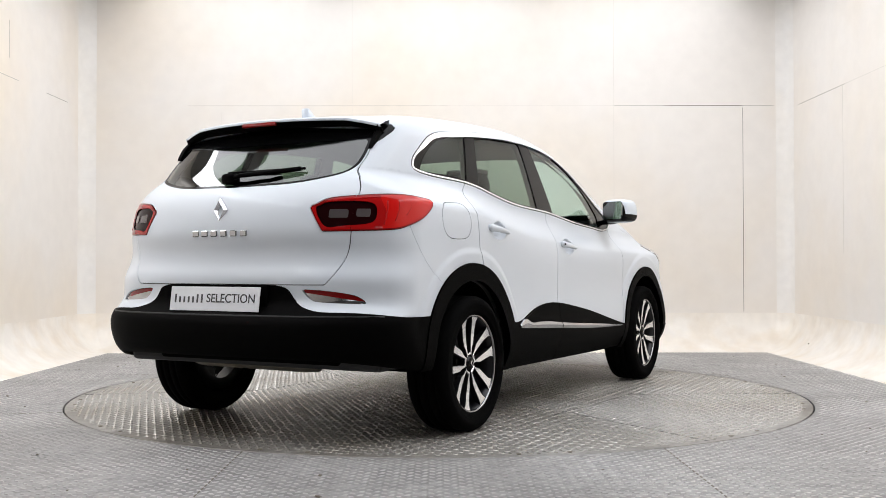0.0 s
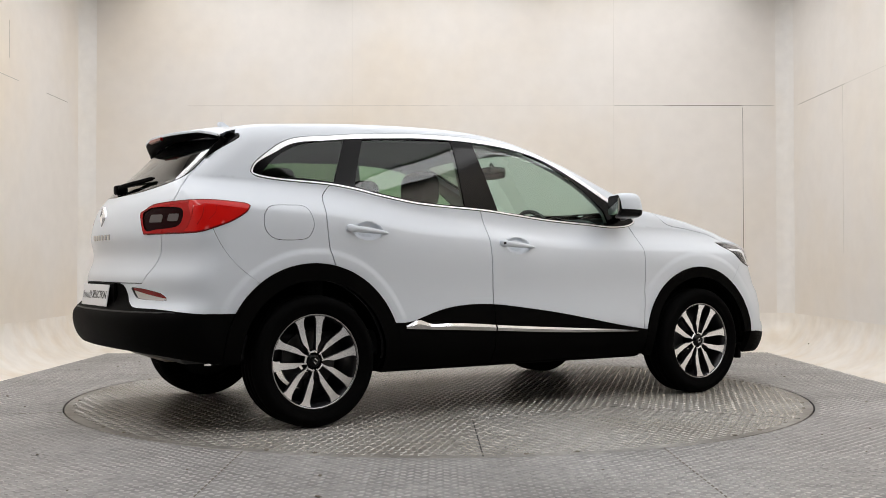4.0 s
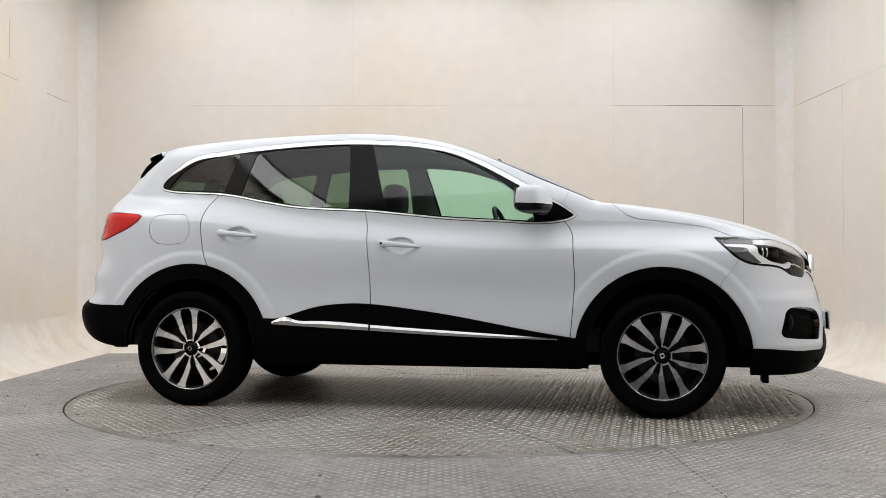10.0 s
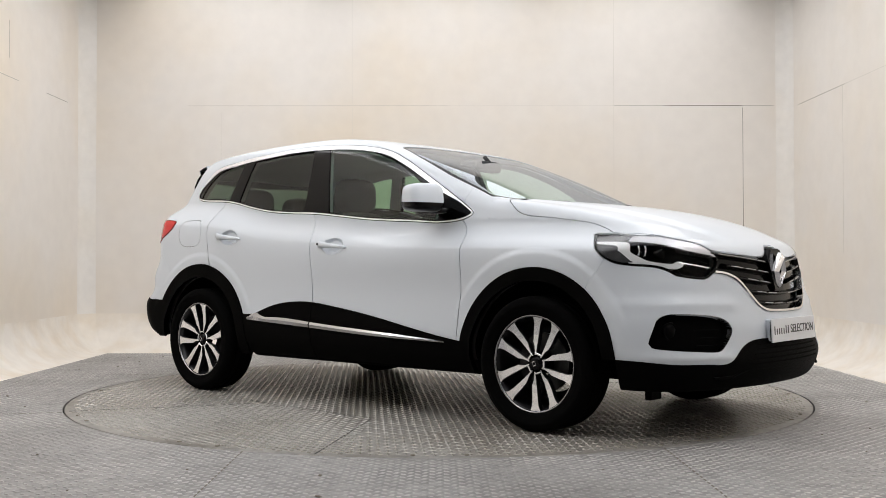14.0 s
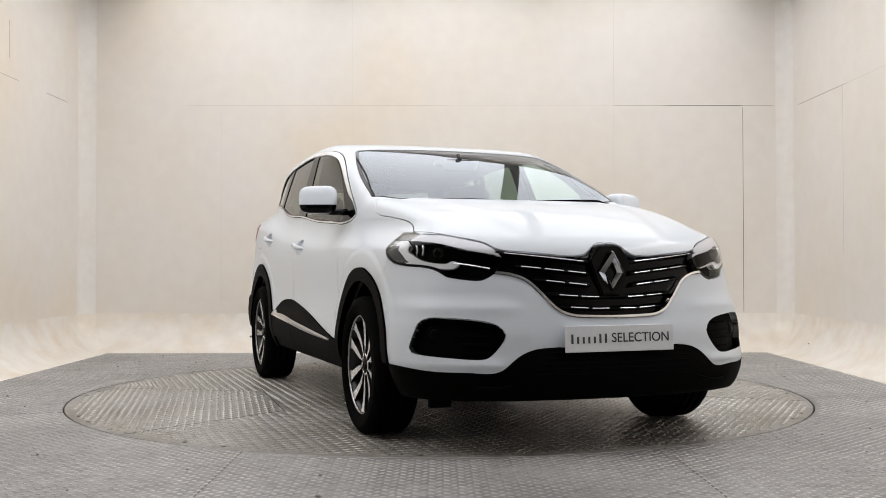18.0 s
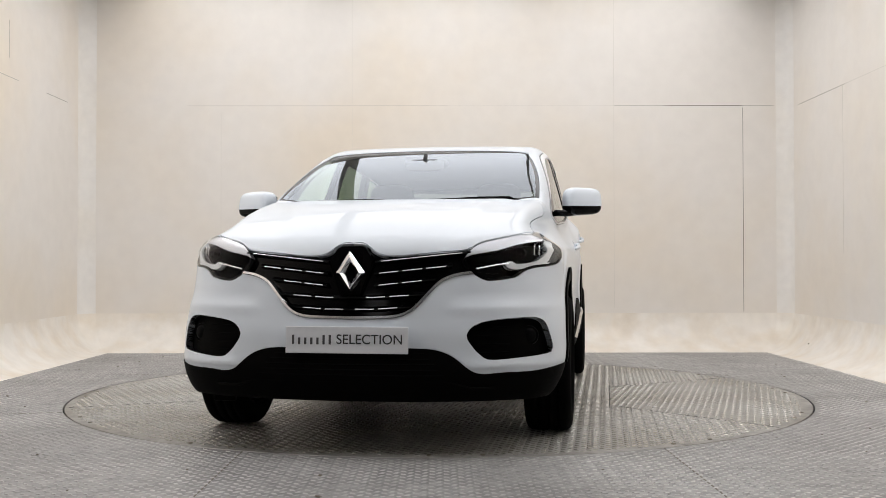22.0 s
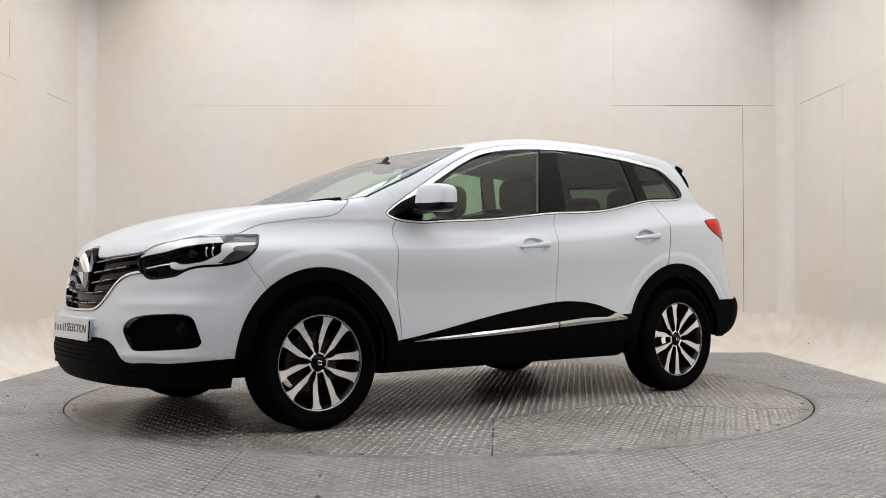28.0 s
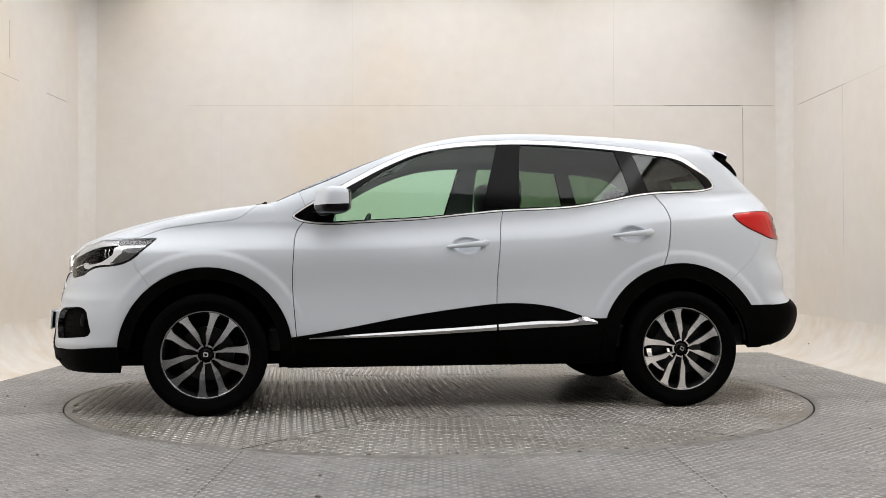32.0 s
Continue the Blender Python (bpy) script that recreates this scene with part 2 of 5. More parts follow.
F_TAIL = spline((0.18, -1.62), (0.30, -1.98), (0.335, -2.085), (0.36, -2.135), (0.40, -2.180), (0.46, -2.212), (0.52, -2.222), (0.56, -2.212), (0.62, -2.155), (0.69, -2.145), (0.745, -2.150), (0.80, -2.134), (0.87, -2.130), (0.93, -2.146), (0.98, -2.147), (1.04, -2.135), (1.10, -2.112), (1.15, -2.078), (1.2, -2.035), (1.3, -1.932), (1.4, -1.83), (1.55, -1.69))
WHEEL_X, HUB_Z, WHEEL_Z = 1.323, 0.3265, 0.335
def F_BOTTOM(x):
    return 0.215 + 0.028 * step(1.15, 0.85, x) + 0.072 * step(-1.45, -1.72, x) + 0.06 * step(-1.75, -2.2, x)


HANDLES = ((-0.090, 0.914), (-1.036, 0.979))


def side_width(x, z):
    zb = F_BELT(x)
    q = z - (zb - 1.10) * step(0.6, 1.0, z)
    low = F_SIDE(np.minimum(q, 1.08))
    fore, aft = np.clip(x - 0.75, 0, 2), np.clip(-1.0 - x, 0, 2)
    low = low - 0.012 * step(0.55, 0.95, z) * (fore / 0.85) ** 2 - 0.030 * step(0.6, 1.1, z) * (aft / 0.7) ** 2 * step(1.18, 1.06, z) - 0.010 * (aft / 0.9) ** 2
    low = low - 0.026 * np.clip((x - 1.70) / 0.35, 0, 1) ** 2 * step(0.78, 0.60, z)
    belt = F_BELT_W(x)
    w = low + (belt - low) * step(0.93, 1.10, q)
    w = np.where(q > 1.10, belt - 0.25 * (q - 1.10) - 0.10 * np.clip(q - 1.10, 0, 1) ** 2, w)
    for cx in (WHEEL_X, -WHEEL_X):
        d = np.hypot(x - cx, z - WHEEL_Z)
        w = w + 0.008 * step(0.556, 0.520, d) * step(0.46, 0.62, z)
    for hx, hz in HANDLES:
        w = w - 0.024 * step(1.0, 0.35, ((x - hx - 0.005) / 0.088) ** 2 + ((z - hz + 0.004) / 0.048) ** 2)
    return w


def skin(p):
    """Below zero inside the car's outer form, zero on it."""
    x, y, z = p[:, 0], np.abs(p[:, 1]), p[:, 2]
    side = y - side_width(x, z)
    roof = (z - (F_ROOF(x) - 0.022 * y ** 2 - 0.10 * y ** 6)) * np.where(x > 0.05, 0.91, 1.0)
    ridge = 0.58 - 0.24 * (x - 1.05)
    hood = z - (F_HOOD(x) - 0.003 - 0.145 * np.clip(x - 1.05, 0, 2) * y ** 2 + 0.010 * step(0.05, -0.05, y - ridge) * step(2.2, 1.9, x))
    top = np.minimum(roof, hood)
    kt = 0.100 - 0.040 * step(0.6, 1.0, x)
    m = smax(side, top, kt)
    low = step(0.80, 0.52, z)
    front = x - (F_NOSE(z) - (0.33 - 0.07 * low) * y ** 2 - (0.40 - 0.05 * low) * y ** 6 + 0.008 * np.exp(-((z - 0.385) / 0.018) ** 2) * step(0.46, 0.56, y) + step(0.36, 0.5, y) * (0.006 * np.exp(-((z - 0.618) / 0.024) ** 2) - 0.004 * np.exp(-((z - 0.675) / 0.03) ** 2)))
    a = 0.16 + 0.12 * step(0.6, 1.05, z)
    rear = (F_TAIL(z) + a * y ** 2 + 0.35 * y ** 6) - x
    rear = rear / (1 + 0.30 * step(1.12, 1.2, z))
    m = smax(m, front, 0.09 - 0.03 * step(0.7, 0.85, z))
    m = smax(m, rear, 0.07)
    m = smax(m, F_BOTTOM(x) - z, 0.04)
    return m


def gradient(p):
    e, g = 1e-3, np.empty_like(p)
    for k in range(3):
        d = np.zeros(3)
        d[k] = e
        g[:, k] = (skin(p + d) - skin(p - d)) / (2 * e)
    return g


def settle(p, n=4):
    for _ in range(n):
        g = gradient(p)
        p = p - np.clip(skin(p), -0.02, 0.02)[:, None] * g / np.maximum((g ** 2).sum(1), 0.2)[:, None]
    return p


def skin_mesh(h):
    """Triangles of the form's left half (y above zero), by surface nets on a grid of step h."""
    xs, ys, zs = np.arange(-2.36, 2.36, h), np.arange(-2.5 * h, 1.02, h), np.arange(0.14, 1.72, h)
    G = np.stack(np.meshgrid(xs, ys, zs, indexing="ij"), -1)
    f = skin(G.reshape(-1, 3)).reshape(G.shape[:3])
    s = f < 0
    nx, ny, nz = f.shape
    acc, cnt = np.zeros((nx - 1, ny - 1, nz - 1, 3)), np.zeros((nx - 1, ny - 1, nz - 1))
    corner = [(i, j, k) for i in (0, 1) for j in (0, 1) for k in (0, 1)]

    def at(arr, c):
        return arr[c[0]:nx - 1 + c[0], c[1]:ny - 1 + c[1], c[2]:nz - 1 + c[2]]
    for a in corner:
        for ax in range(3):
            if a[ax]:
                continue
            b = list(a)
            b[ax] = 1
            fa, fb = at(f, a), at(f, b)
            cross = (fa < 0) != (fb < 0)
            t = np.where(cross, fa / np.where(fa == fb, 1, fa - fb), 0)
            acc += np.where(cross[..., None], at(G, a) + t[..., None] * (at(G, b) - at(G, a)), 0)
            cnt += cross
    ids = -np.ones(cnt.shape, int)
    on = cnt > 0
    ids[on] = np.arange(on.sum())
    V = acc[on] / cnt[on][:, None]
    tris = []
    for ax in range(3):
        o = [k for k in range(3) if k != ax]
        sl0, sl1 = [slice(1, -1)] * 3, [slice(1, -1)] * 3
        sl0[ax], sl1[ax] = slice(0, -1), slice(1, None)
        a, b = s[tuple(sl0)], s[tuple(sl1)]
        I = np.argwhere(a != b)
        flip = a[a != b]
        I[:, o[0]] += 1
        I[:, o[1]] += 1
        q = []
        for d0, d1 in ((-1, -1), (0, -1), (0, 0), (-1, 0)):
            J = I.copy()
            J[:, o[0]] += d0
            J[:, o[1]] += d1
            q.append(ids[J[:, 0], J[:, 1], J[:, 2]])
        q = np.stack(q, 1)
        if ax == 1:
            flip = ~flip
        q = np.where(flip[:, None], q, q[:, ::-1])
        tris += [q[:, [0, 1, 2]], q[:, [0, 2, 3]]]
    T = np.concatenate(tris)
    V = settle(V)
    return V, T


def clip(mesh, field, level=0.0):
    """The parts of a triangle mesh where field(verts) lies below and above the level."""
    V, T = mesh
    if len(T) == 0:
        return (V, T), (V, T)
    f = field(V) - level
    f = np.where(np.abs(f) < 1e-6, 1e-6, f)
    neg = f < 0
    k = neg[T].sum(1)
    lo, hi = [T[k == 3]], [T[k == 0]]
    mixed = (k == 1) | (k == 2)
    M, K = T[mixed], k[mixed]
    if len(M):
        lone = np.where((K == 1)[:, None], neg[M], ~neg[M]).argmax(1)
        r = np.arange(len(M))
        a, b, c = M[r, lone], M[r, (lone + 1) % 3], M[r, (lone + 2) % 3]
        E = np.concatenate([np.stack([a, b], 1), np.stack([a, c], 1)])
        key, inv = np.unique(np.sort(E, 1), axis=0, return_inverse=True)
        inv = inv.ravel()
        t = f[key[:, 0]] / (f[key[:, 0]] - f[key[:, 1]])
        P = V[key[:, 0]] + t[:, None] * (V[key[:, 1]] - V[key[:, 0]])
        n = len(V)
        ab, ac = n + inv[:len(M)], n + inv[len(M):]
        V = np.concatenate([V, P])
        one = np.stack([a, ab, ac], 1)
        two = np.concatenate([np.stack([ab, b, c], 1), np.stack([ab, c, ac], 1)])
        K2 = np.concatenate([K, K])
        lo += [one[K == 1], two[K2 == 2]]
        hi += [one[K == 2], two[K2 == 1]]
    return (V, np.concatenate(lo)), (V, np.concatenate(hi))


def finer(mesh, rounds=1):
    """Each triangle cut in four, the new corners settled on the skin."""
    V, T = tidy(mesh)
    for _ in range(rounds):
        E = np.concatenate([T[:, [0, 1]], T[:, [1, 2]], T[:, [2, 0]]])
        key, inv = np.unique(np.sort(E, 1), axis=0, return_inverse=True)
        inv = inv.ravel() + len(V)
        n = len(T)
        a, b, c = inv[:n], inv[n:2 * n], inv[2 * n:]
        V = np.concatenate([V, settle((V[key[:, 0]] + V[key[:, 1]]) / 2, 2)])
        T = np.concatenate([np.stack(q, 1) for q in ((T[:, 0], a, c), (a, T[:, 1], b), (c, b, T[:, 2]), (a, b, c))])
    return V, T


def tidy(mesh):
    V, T = mesh
    used, inv = np.unique(T, return_inverse=True)
    return V[used], inv.reshape(-1, 3)


def panel(name, mesh, mat, parent, label="", lift=0.0, depth=0.014, sides=("left",), joined=False, edge=None):
    """A piece of the skin as an object: lifted along the normal, with its rim turned inwards. joined: both halves in one mesh."""
    V, T = tidy(mesh)
    if len(T) == 0:
        return []
    N = gradient(V)
    N /= np.linalg.norm(N, axis=1)[:, None]
    V = V + N * lift
    E = np.concatenate([T[:, [0, 1]], T[:, [1, 2]], T[:, [2, 0]]])
    key = np.sort(E, 1)
    _, first, count = np.unique(key, axis=0, return_index=True, return_counts=True)
    B = E[first[count == 1]]
    if joined:
        mid = (np.abs(V[B[:, 0], 1]) < 2e-3 + abs(lift)) & (np.abs(V[B[:, 1], 1]) < 2e-3 + abs(lift))
        B = B[~mid]
    rim = np.unique(B)
    pos = -np.ones(len(V), int)
    pos[rim] = np.arange(len(rim))
    n0 = len(V)
    # the rim gets verts of its own, so that its shading does not bleed into the face
    R0, R1 = V[rim], V[rim] - N[rim] * depth
    mid_v = V.mean(0)
    RN = V[rim] - mid_v
    RN /= np.maximum(np.linalg.norm(RN, axis=1), 1e-6)[:, None]
    nr = len(rim)
    a, b = pos[B[:, 0]], pos[B[:, 1]]
    Q = np.stack([n0 + b, n0 + a, n0 + nr + a, n0 + nr + b], 1)
    VV = np.concatenate([V, R0, R1])
    NN = np.concatenate([N, RN, RN])
    F = [tuple(t) for t in T.tolist()] + [tuple(q) for q in Q.tolist()]
    made = []
    flip = np.array([1, -1, 1])
    if joined:
        m = len(VV)
        F2 = F + [tuple(m + i for i in fc[::-1]) for fc in F]
        made.append(arrays(name, np.concatenate([VV, VV * flip]), F2, mat, parent, label, np.concatenate([NN, NN * flip])))
    else:
        for s in sides:
            if s == "left":
                made.append(arrays(name, VV, F, mat, parent, label, NN))
            else:
                made.append(arrays(name, VV * flip, [fc[::-1] for fc in F], mat, parent, label, NN * flip))
    return made


# ---------------------------------------------------------------- the car, panel by panel
def on_xz(poly):
    return lambda V: inside(poly, V[:, 0], V[:, 2])


def on_yz(poly):
    return lambda V: inside(poly, np.abs(V[:, 1]), V[:, 2])


def on_xy(poly):
    return lambda V: inside(poly, V[:, 0], np.abs(V[:, 1]))


def both(*fs):
    return lambda V: np.max([f(V) for f in fs], axis=0)


WINDSCREEN = outline([(1.07, -0.2), (1.06, 0.25), (1.035, 0.52), (0.955, 0.715), (0.75, 0.703), (0.60, 0.687), (0.42, 0.654), (0.29, 0.620), (0.19, 0.575), (0.15, 0.30), (0.135, -0.2)], sharp=(0, 3, 10))
SIDE_GLASS = outline([(-1.585, 1.252), (-1.580, 1.302), (-1.521, 1.357), (-1.425, 1.425), (-1.327, 1.457), (-1.196, 1.471), (-1.035, 1.490), (-0.779, 1.510), (-0.587, 1.520), (-0.361, 1.520), (-0.136, 1.507),
                      (0.025, 1.488), (0.186, 1.452), (0.345, 1.385), (0.502, 1.302), (0.726, 1.174), (0.843, 1.100), (0.873, 1.071), (0.840, 1.046), (0.776, 1.030), (0.649, 1.023), (0.492, 1.033), (0.179, 1.051),
                      (-0.102, 1.080), (-0.289, 1.099), (-0.540, 1.112), (-0.728, 1.128), (-0.918, 1.160), (-1.062, 1.190), (-1.207, 1.210), (-1.473, 1.227)], 5)
QUARTER_GLASS = outline([(-1.540, 1.252), (-1.499, 1.310), (-1.436, 1.365), (-1.356, 1.410), (-1.259, 1.435), (-1.081, 1.460), (-1.168, 1.226), (-1.307, 1.240), (-1.50, 1.246)], 6, sharp=(5, 6))
REAR_WINDOW = outline([(-0.978, 1.462), (-0.745, 1.479), (-0.422, 1.492), (-0.409, 1.375), (-0.397, 1.124), (-0.603, 1.133), (-0.729, 1.147), (-0.919, 1.179), (-1.057, 1.209), (-1.023, 1.326)], 6, sharp=(0, 2, 4, 8))
FRONT_WINDOW = outline([(-0.287, 1.492), (-0.104, 1.482), (0.057, 1.456), (0.217, 1.403), (0.375, 1.323), (0.515, 1.225), (0.622, 1.129), (0.650, 1.042), (0.179, 1.070), (-0.180, 1.102), (-0.236, 1.309)], 6, sharp=(0, 6, 7, 9))
FRONT_DOOR = outline([(-0.15, 1.30), (-0.299, 1.095), (-0.283, 1.020), (-0.271, 0.895), (-0.256, 0.709), (-0.249, 0.40), (0.842, 0.38), (0.855, 0.524), (0.868, 0.708), (0.862, 0.863), (0.857, 0.941), (0.844, 0.989), (0.815, 1.032), (0.70, 1.10)], 6, sharp=(0, 1, 5, 6, 12, 13))
REAR_DOOR = outline([(-1.10, 1.30), (-1.195, 1.209), (-1.245, 1.149), (-1.259, 1.083), (-1.260, 1.020), (-1.251, 0.927), (-1.239, 0.865), (-1.15, 0.62), (-0.80, 0.40), (-0.249, 0.40), (-0.256, 0.709), (-0.271, 0.895), (-0.283, 1.020), (-0.299, 1.095), (-0.40, 1.30)], 6, sharp=(0, 1, 7, 8, 9, 13, 14))
FUEL_FLAP = outline([(-1.586, 1.022), (-1.577, 1.059), (-1.542, 1.091), (-1.446, 1.097), (-1.364, 1.090), (-1.331, 1.020), (-1.337, 0.973), (-1.371, 0.933), (-1.467, 0.924), (-1.541, 0.934), (-1.580, 0.975)], 6)
HEADLAMP_FRONT = outline([(0.665, 0.930), (0.563, 0.905), (0.521, 0.889), (0.486, 0.857), (0.468, 0.818), (0.497, 0.777), (0.524, 0.753), (0.575, 0.734), (0.697, 0.752), (0.774, 0.782), (0.83, 0.80), (1.0, 0.83), (1.0, 1.02), (0.85, 0.985), (0.773, 0.955)], 6)
HEADLAMP_SIDE = outline([(1.582, 0.957), (1.673, 0.962), (1.760, 0.942), (1.92, 0.935), (2.3, 0.95), (2.3, 0.60), (2.05, 0.70), (1.930, 0.782), (1.790, 0.800), (1.708, 0.831), (1.640, 0.893)], 6, sharp=(0,))
GRILLE = outline([(0.50, 0.870), (0.441, 0.857), (0.292, 0.844), (0.148, 0.837), (0.113, 0.846), (0.082, 0.867), (0.054, 0.887), (0.0, 0.890), (-0.1, 0.89), (-0.1, 0.575), (0.012, 0.575), (0.169, 0.579), (0.221, 0.588), (0.264, 0.609), (0.300, 0.643), (0.337, 0.685), (0.374, 0.723), (0.411, 0.744), (0.461, 0.758), (0.53, 0.765)], 6, sharp=(0, 8, 9, 19))
FOG_DUCT = outline([(0.812, 0.535), (0.792, 0.566), (0.749, 0.580), (0.609, 0.573), (0.531, 0.556), (0.497, 0.529), (0.489, 0.501), (0.508, 0.468), (0.538, 0.433), (0.579, 0.408), (0.686, 0.411), (0.815, 0.424), (0.835, 0.445)], 6)
LOWER_GRILLE = spline((0.0, 0.457), (0.20, 0.457), (0.30, 0.455), (0.381, 0.445), (0.429, 0.425), (0.466, 0.398), (0.509, 0.363), (0.541, 0.351), (0.62, 0.352), (0.75, 0.354), (0.88, 0.372))
TAIL_LAMP = outline([(-1.644, 1.090), (-1.668, 1.101), (-1.725, 1.107), (-1.825, 1.115), (-1.913, 1.115), (-2.023, 1.099), (-2.072, 1.06), (-2.2, 1.03), (-2.2, 0.946), (-2.051, 0.949), (-1.905, 0.956), (-1.852, 0.969), (-1.744, 1.011), (-1.672, 1.055)], 6, sharp=(0, 7, 8))
LAMP_CORE = outline([(0.482, 1.048), (0.512, 1.074), (0.60, 1.082), (0.70, 1.074), (0.722, 1.03), (0.706, 0.985), (0.60, 0.972), (0.530, 0.970)], 5)
REAR_GLASS = outline([(-0.1, 1.158), (0.01, 1.158), (0.166, 1.161), (0.308, 1.167), (0.433, 1.185), (0.535, 1.213), (0.568, 1.248), (0.576, 1.292), (0.570, 1.356), (0.55, 1.44), (-0.1, 1.47)], 6, sharp=(0, 9, 10))
TAILGATE = outline([(-0.1, 0.716), (0.30, 0.714), (0.543, 0.714), (0.579, 0.757), (0.607, 0.814), (0.625, 0.875), (0.635, 0.937), (0.641, 1.108), (0.636, 1.150), (0.610, 1.195), (0.580, 1.232), (0.583, 1.30), (0.575, 1.37), (0.562, 1.44), (0.5, 1.54), (-0.1, 1.54)], 6, sharp=(0, 2, 15))
SPOILER_FIN = outline([(0.54, 1.470), (0.598, 1.466), (0.619, 1.440), (0.606, 1.400), (0.586, 1.362), (0.575, 1.330), (0.570, 1.35), (0.562, 1.40)], 6, sharp=(0, 1, 5))
BUMPER_TOP = spline((0.0, 0.712), (0.20, 0.712), (0.34, 0.707), (0.375, 0.690), (0.405, 0.650), (0.454, 0.617), (0.528, 0.599), (0.62, 0.595), (0.712, 0.592), (0.823, 0.580), (0.90, 0.566))
REFLECTOR = outline([(0.437, 0.695), (0.549, 0.688), (0.666, 0.669), (0.722, 0.637), (0.696, 0.633), (0.509, 0.642), (0.466, 0.661)], 6, sharp=(0, 3))
CLAD_TOP = spline((-0.95, 0.50), (-0.876, 0.503), (-0.804, 0.503), (-0.687, 0.534), (-0.595, 0.562), (-0.441, 0.586), (-0.256, 0.587), (-0.071, 0.567), (0.176, 0.533), (0.484, 0.478), (0.791, 0.425), (0.9, 0.41))
HOOD_SIDE = spline((0.9, 1.30), (1.05, 1.137), (1.085, 1.115), (1.132, 1.076), (1.179, 1.054), (1.293, 1.038), (1.458, 1.017), (1.576, 0.995), (1.653, 0.966), (1.8, 0.90))
HOOD_FRONT = spline((0.0, 0.894), (0.054, 0.891), (0.082, 0.871), (0.113, 0.850), (0.148, 0.841), (0.292, 0.848), (0.441, 0.861), (0.49, 0.872), (0.521, 0.892), (0.565, 0.908), (0.682, 0.936), (0.76, 0.957), (0.85, 0.975))
TRIM_TOP = spline((-0.86, 0.478), (-0.82, 0.487), (-0.76, 0.510), (-0.73, 0.513), (-0.69, 0.499), (-0.60, 0.491), (-0.25, 0.474), (0.18, 0.447), (0.80, 0.411))
TRIM_LOW = spline((-0.86, 0.474), (-0.74, 0.467), (-0.245, 0.442), (0.175, 0.420), (0.80, 0.404))
GAP = 0.0022
BOTH = ("left", "right")


def lettering(text, size, mat, parent, m, depth=0.0008):
    cu = bpy.data.curves.new("lettering", "FONT")
    cu.body, cu.size, cu.extrude, cu.align_x, cu.align_y = text, size, depth, "LEFT", "CENTER"
    cu.offset = 0.0003
    tmp = bpy.data.objects.new("lettering", cu)
    scene.collection.objects.link(tmp)
    me = bpy.data.meshes.new_from_object(tmp.evaluated_get(bpy.context.evaluated_depsgraph_get()))
    bpy.data.objects.remove(tmp)
    me.materials.clear()
    me.materials.append(mat)
    ob = new("lettering", me)
    ob.parent, ob.matrix_local = parent, m
    return ob


def lamp_x(y, z):
    return rear_x(y, z)


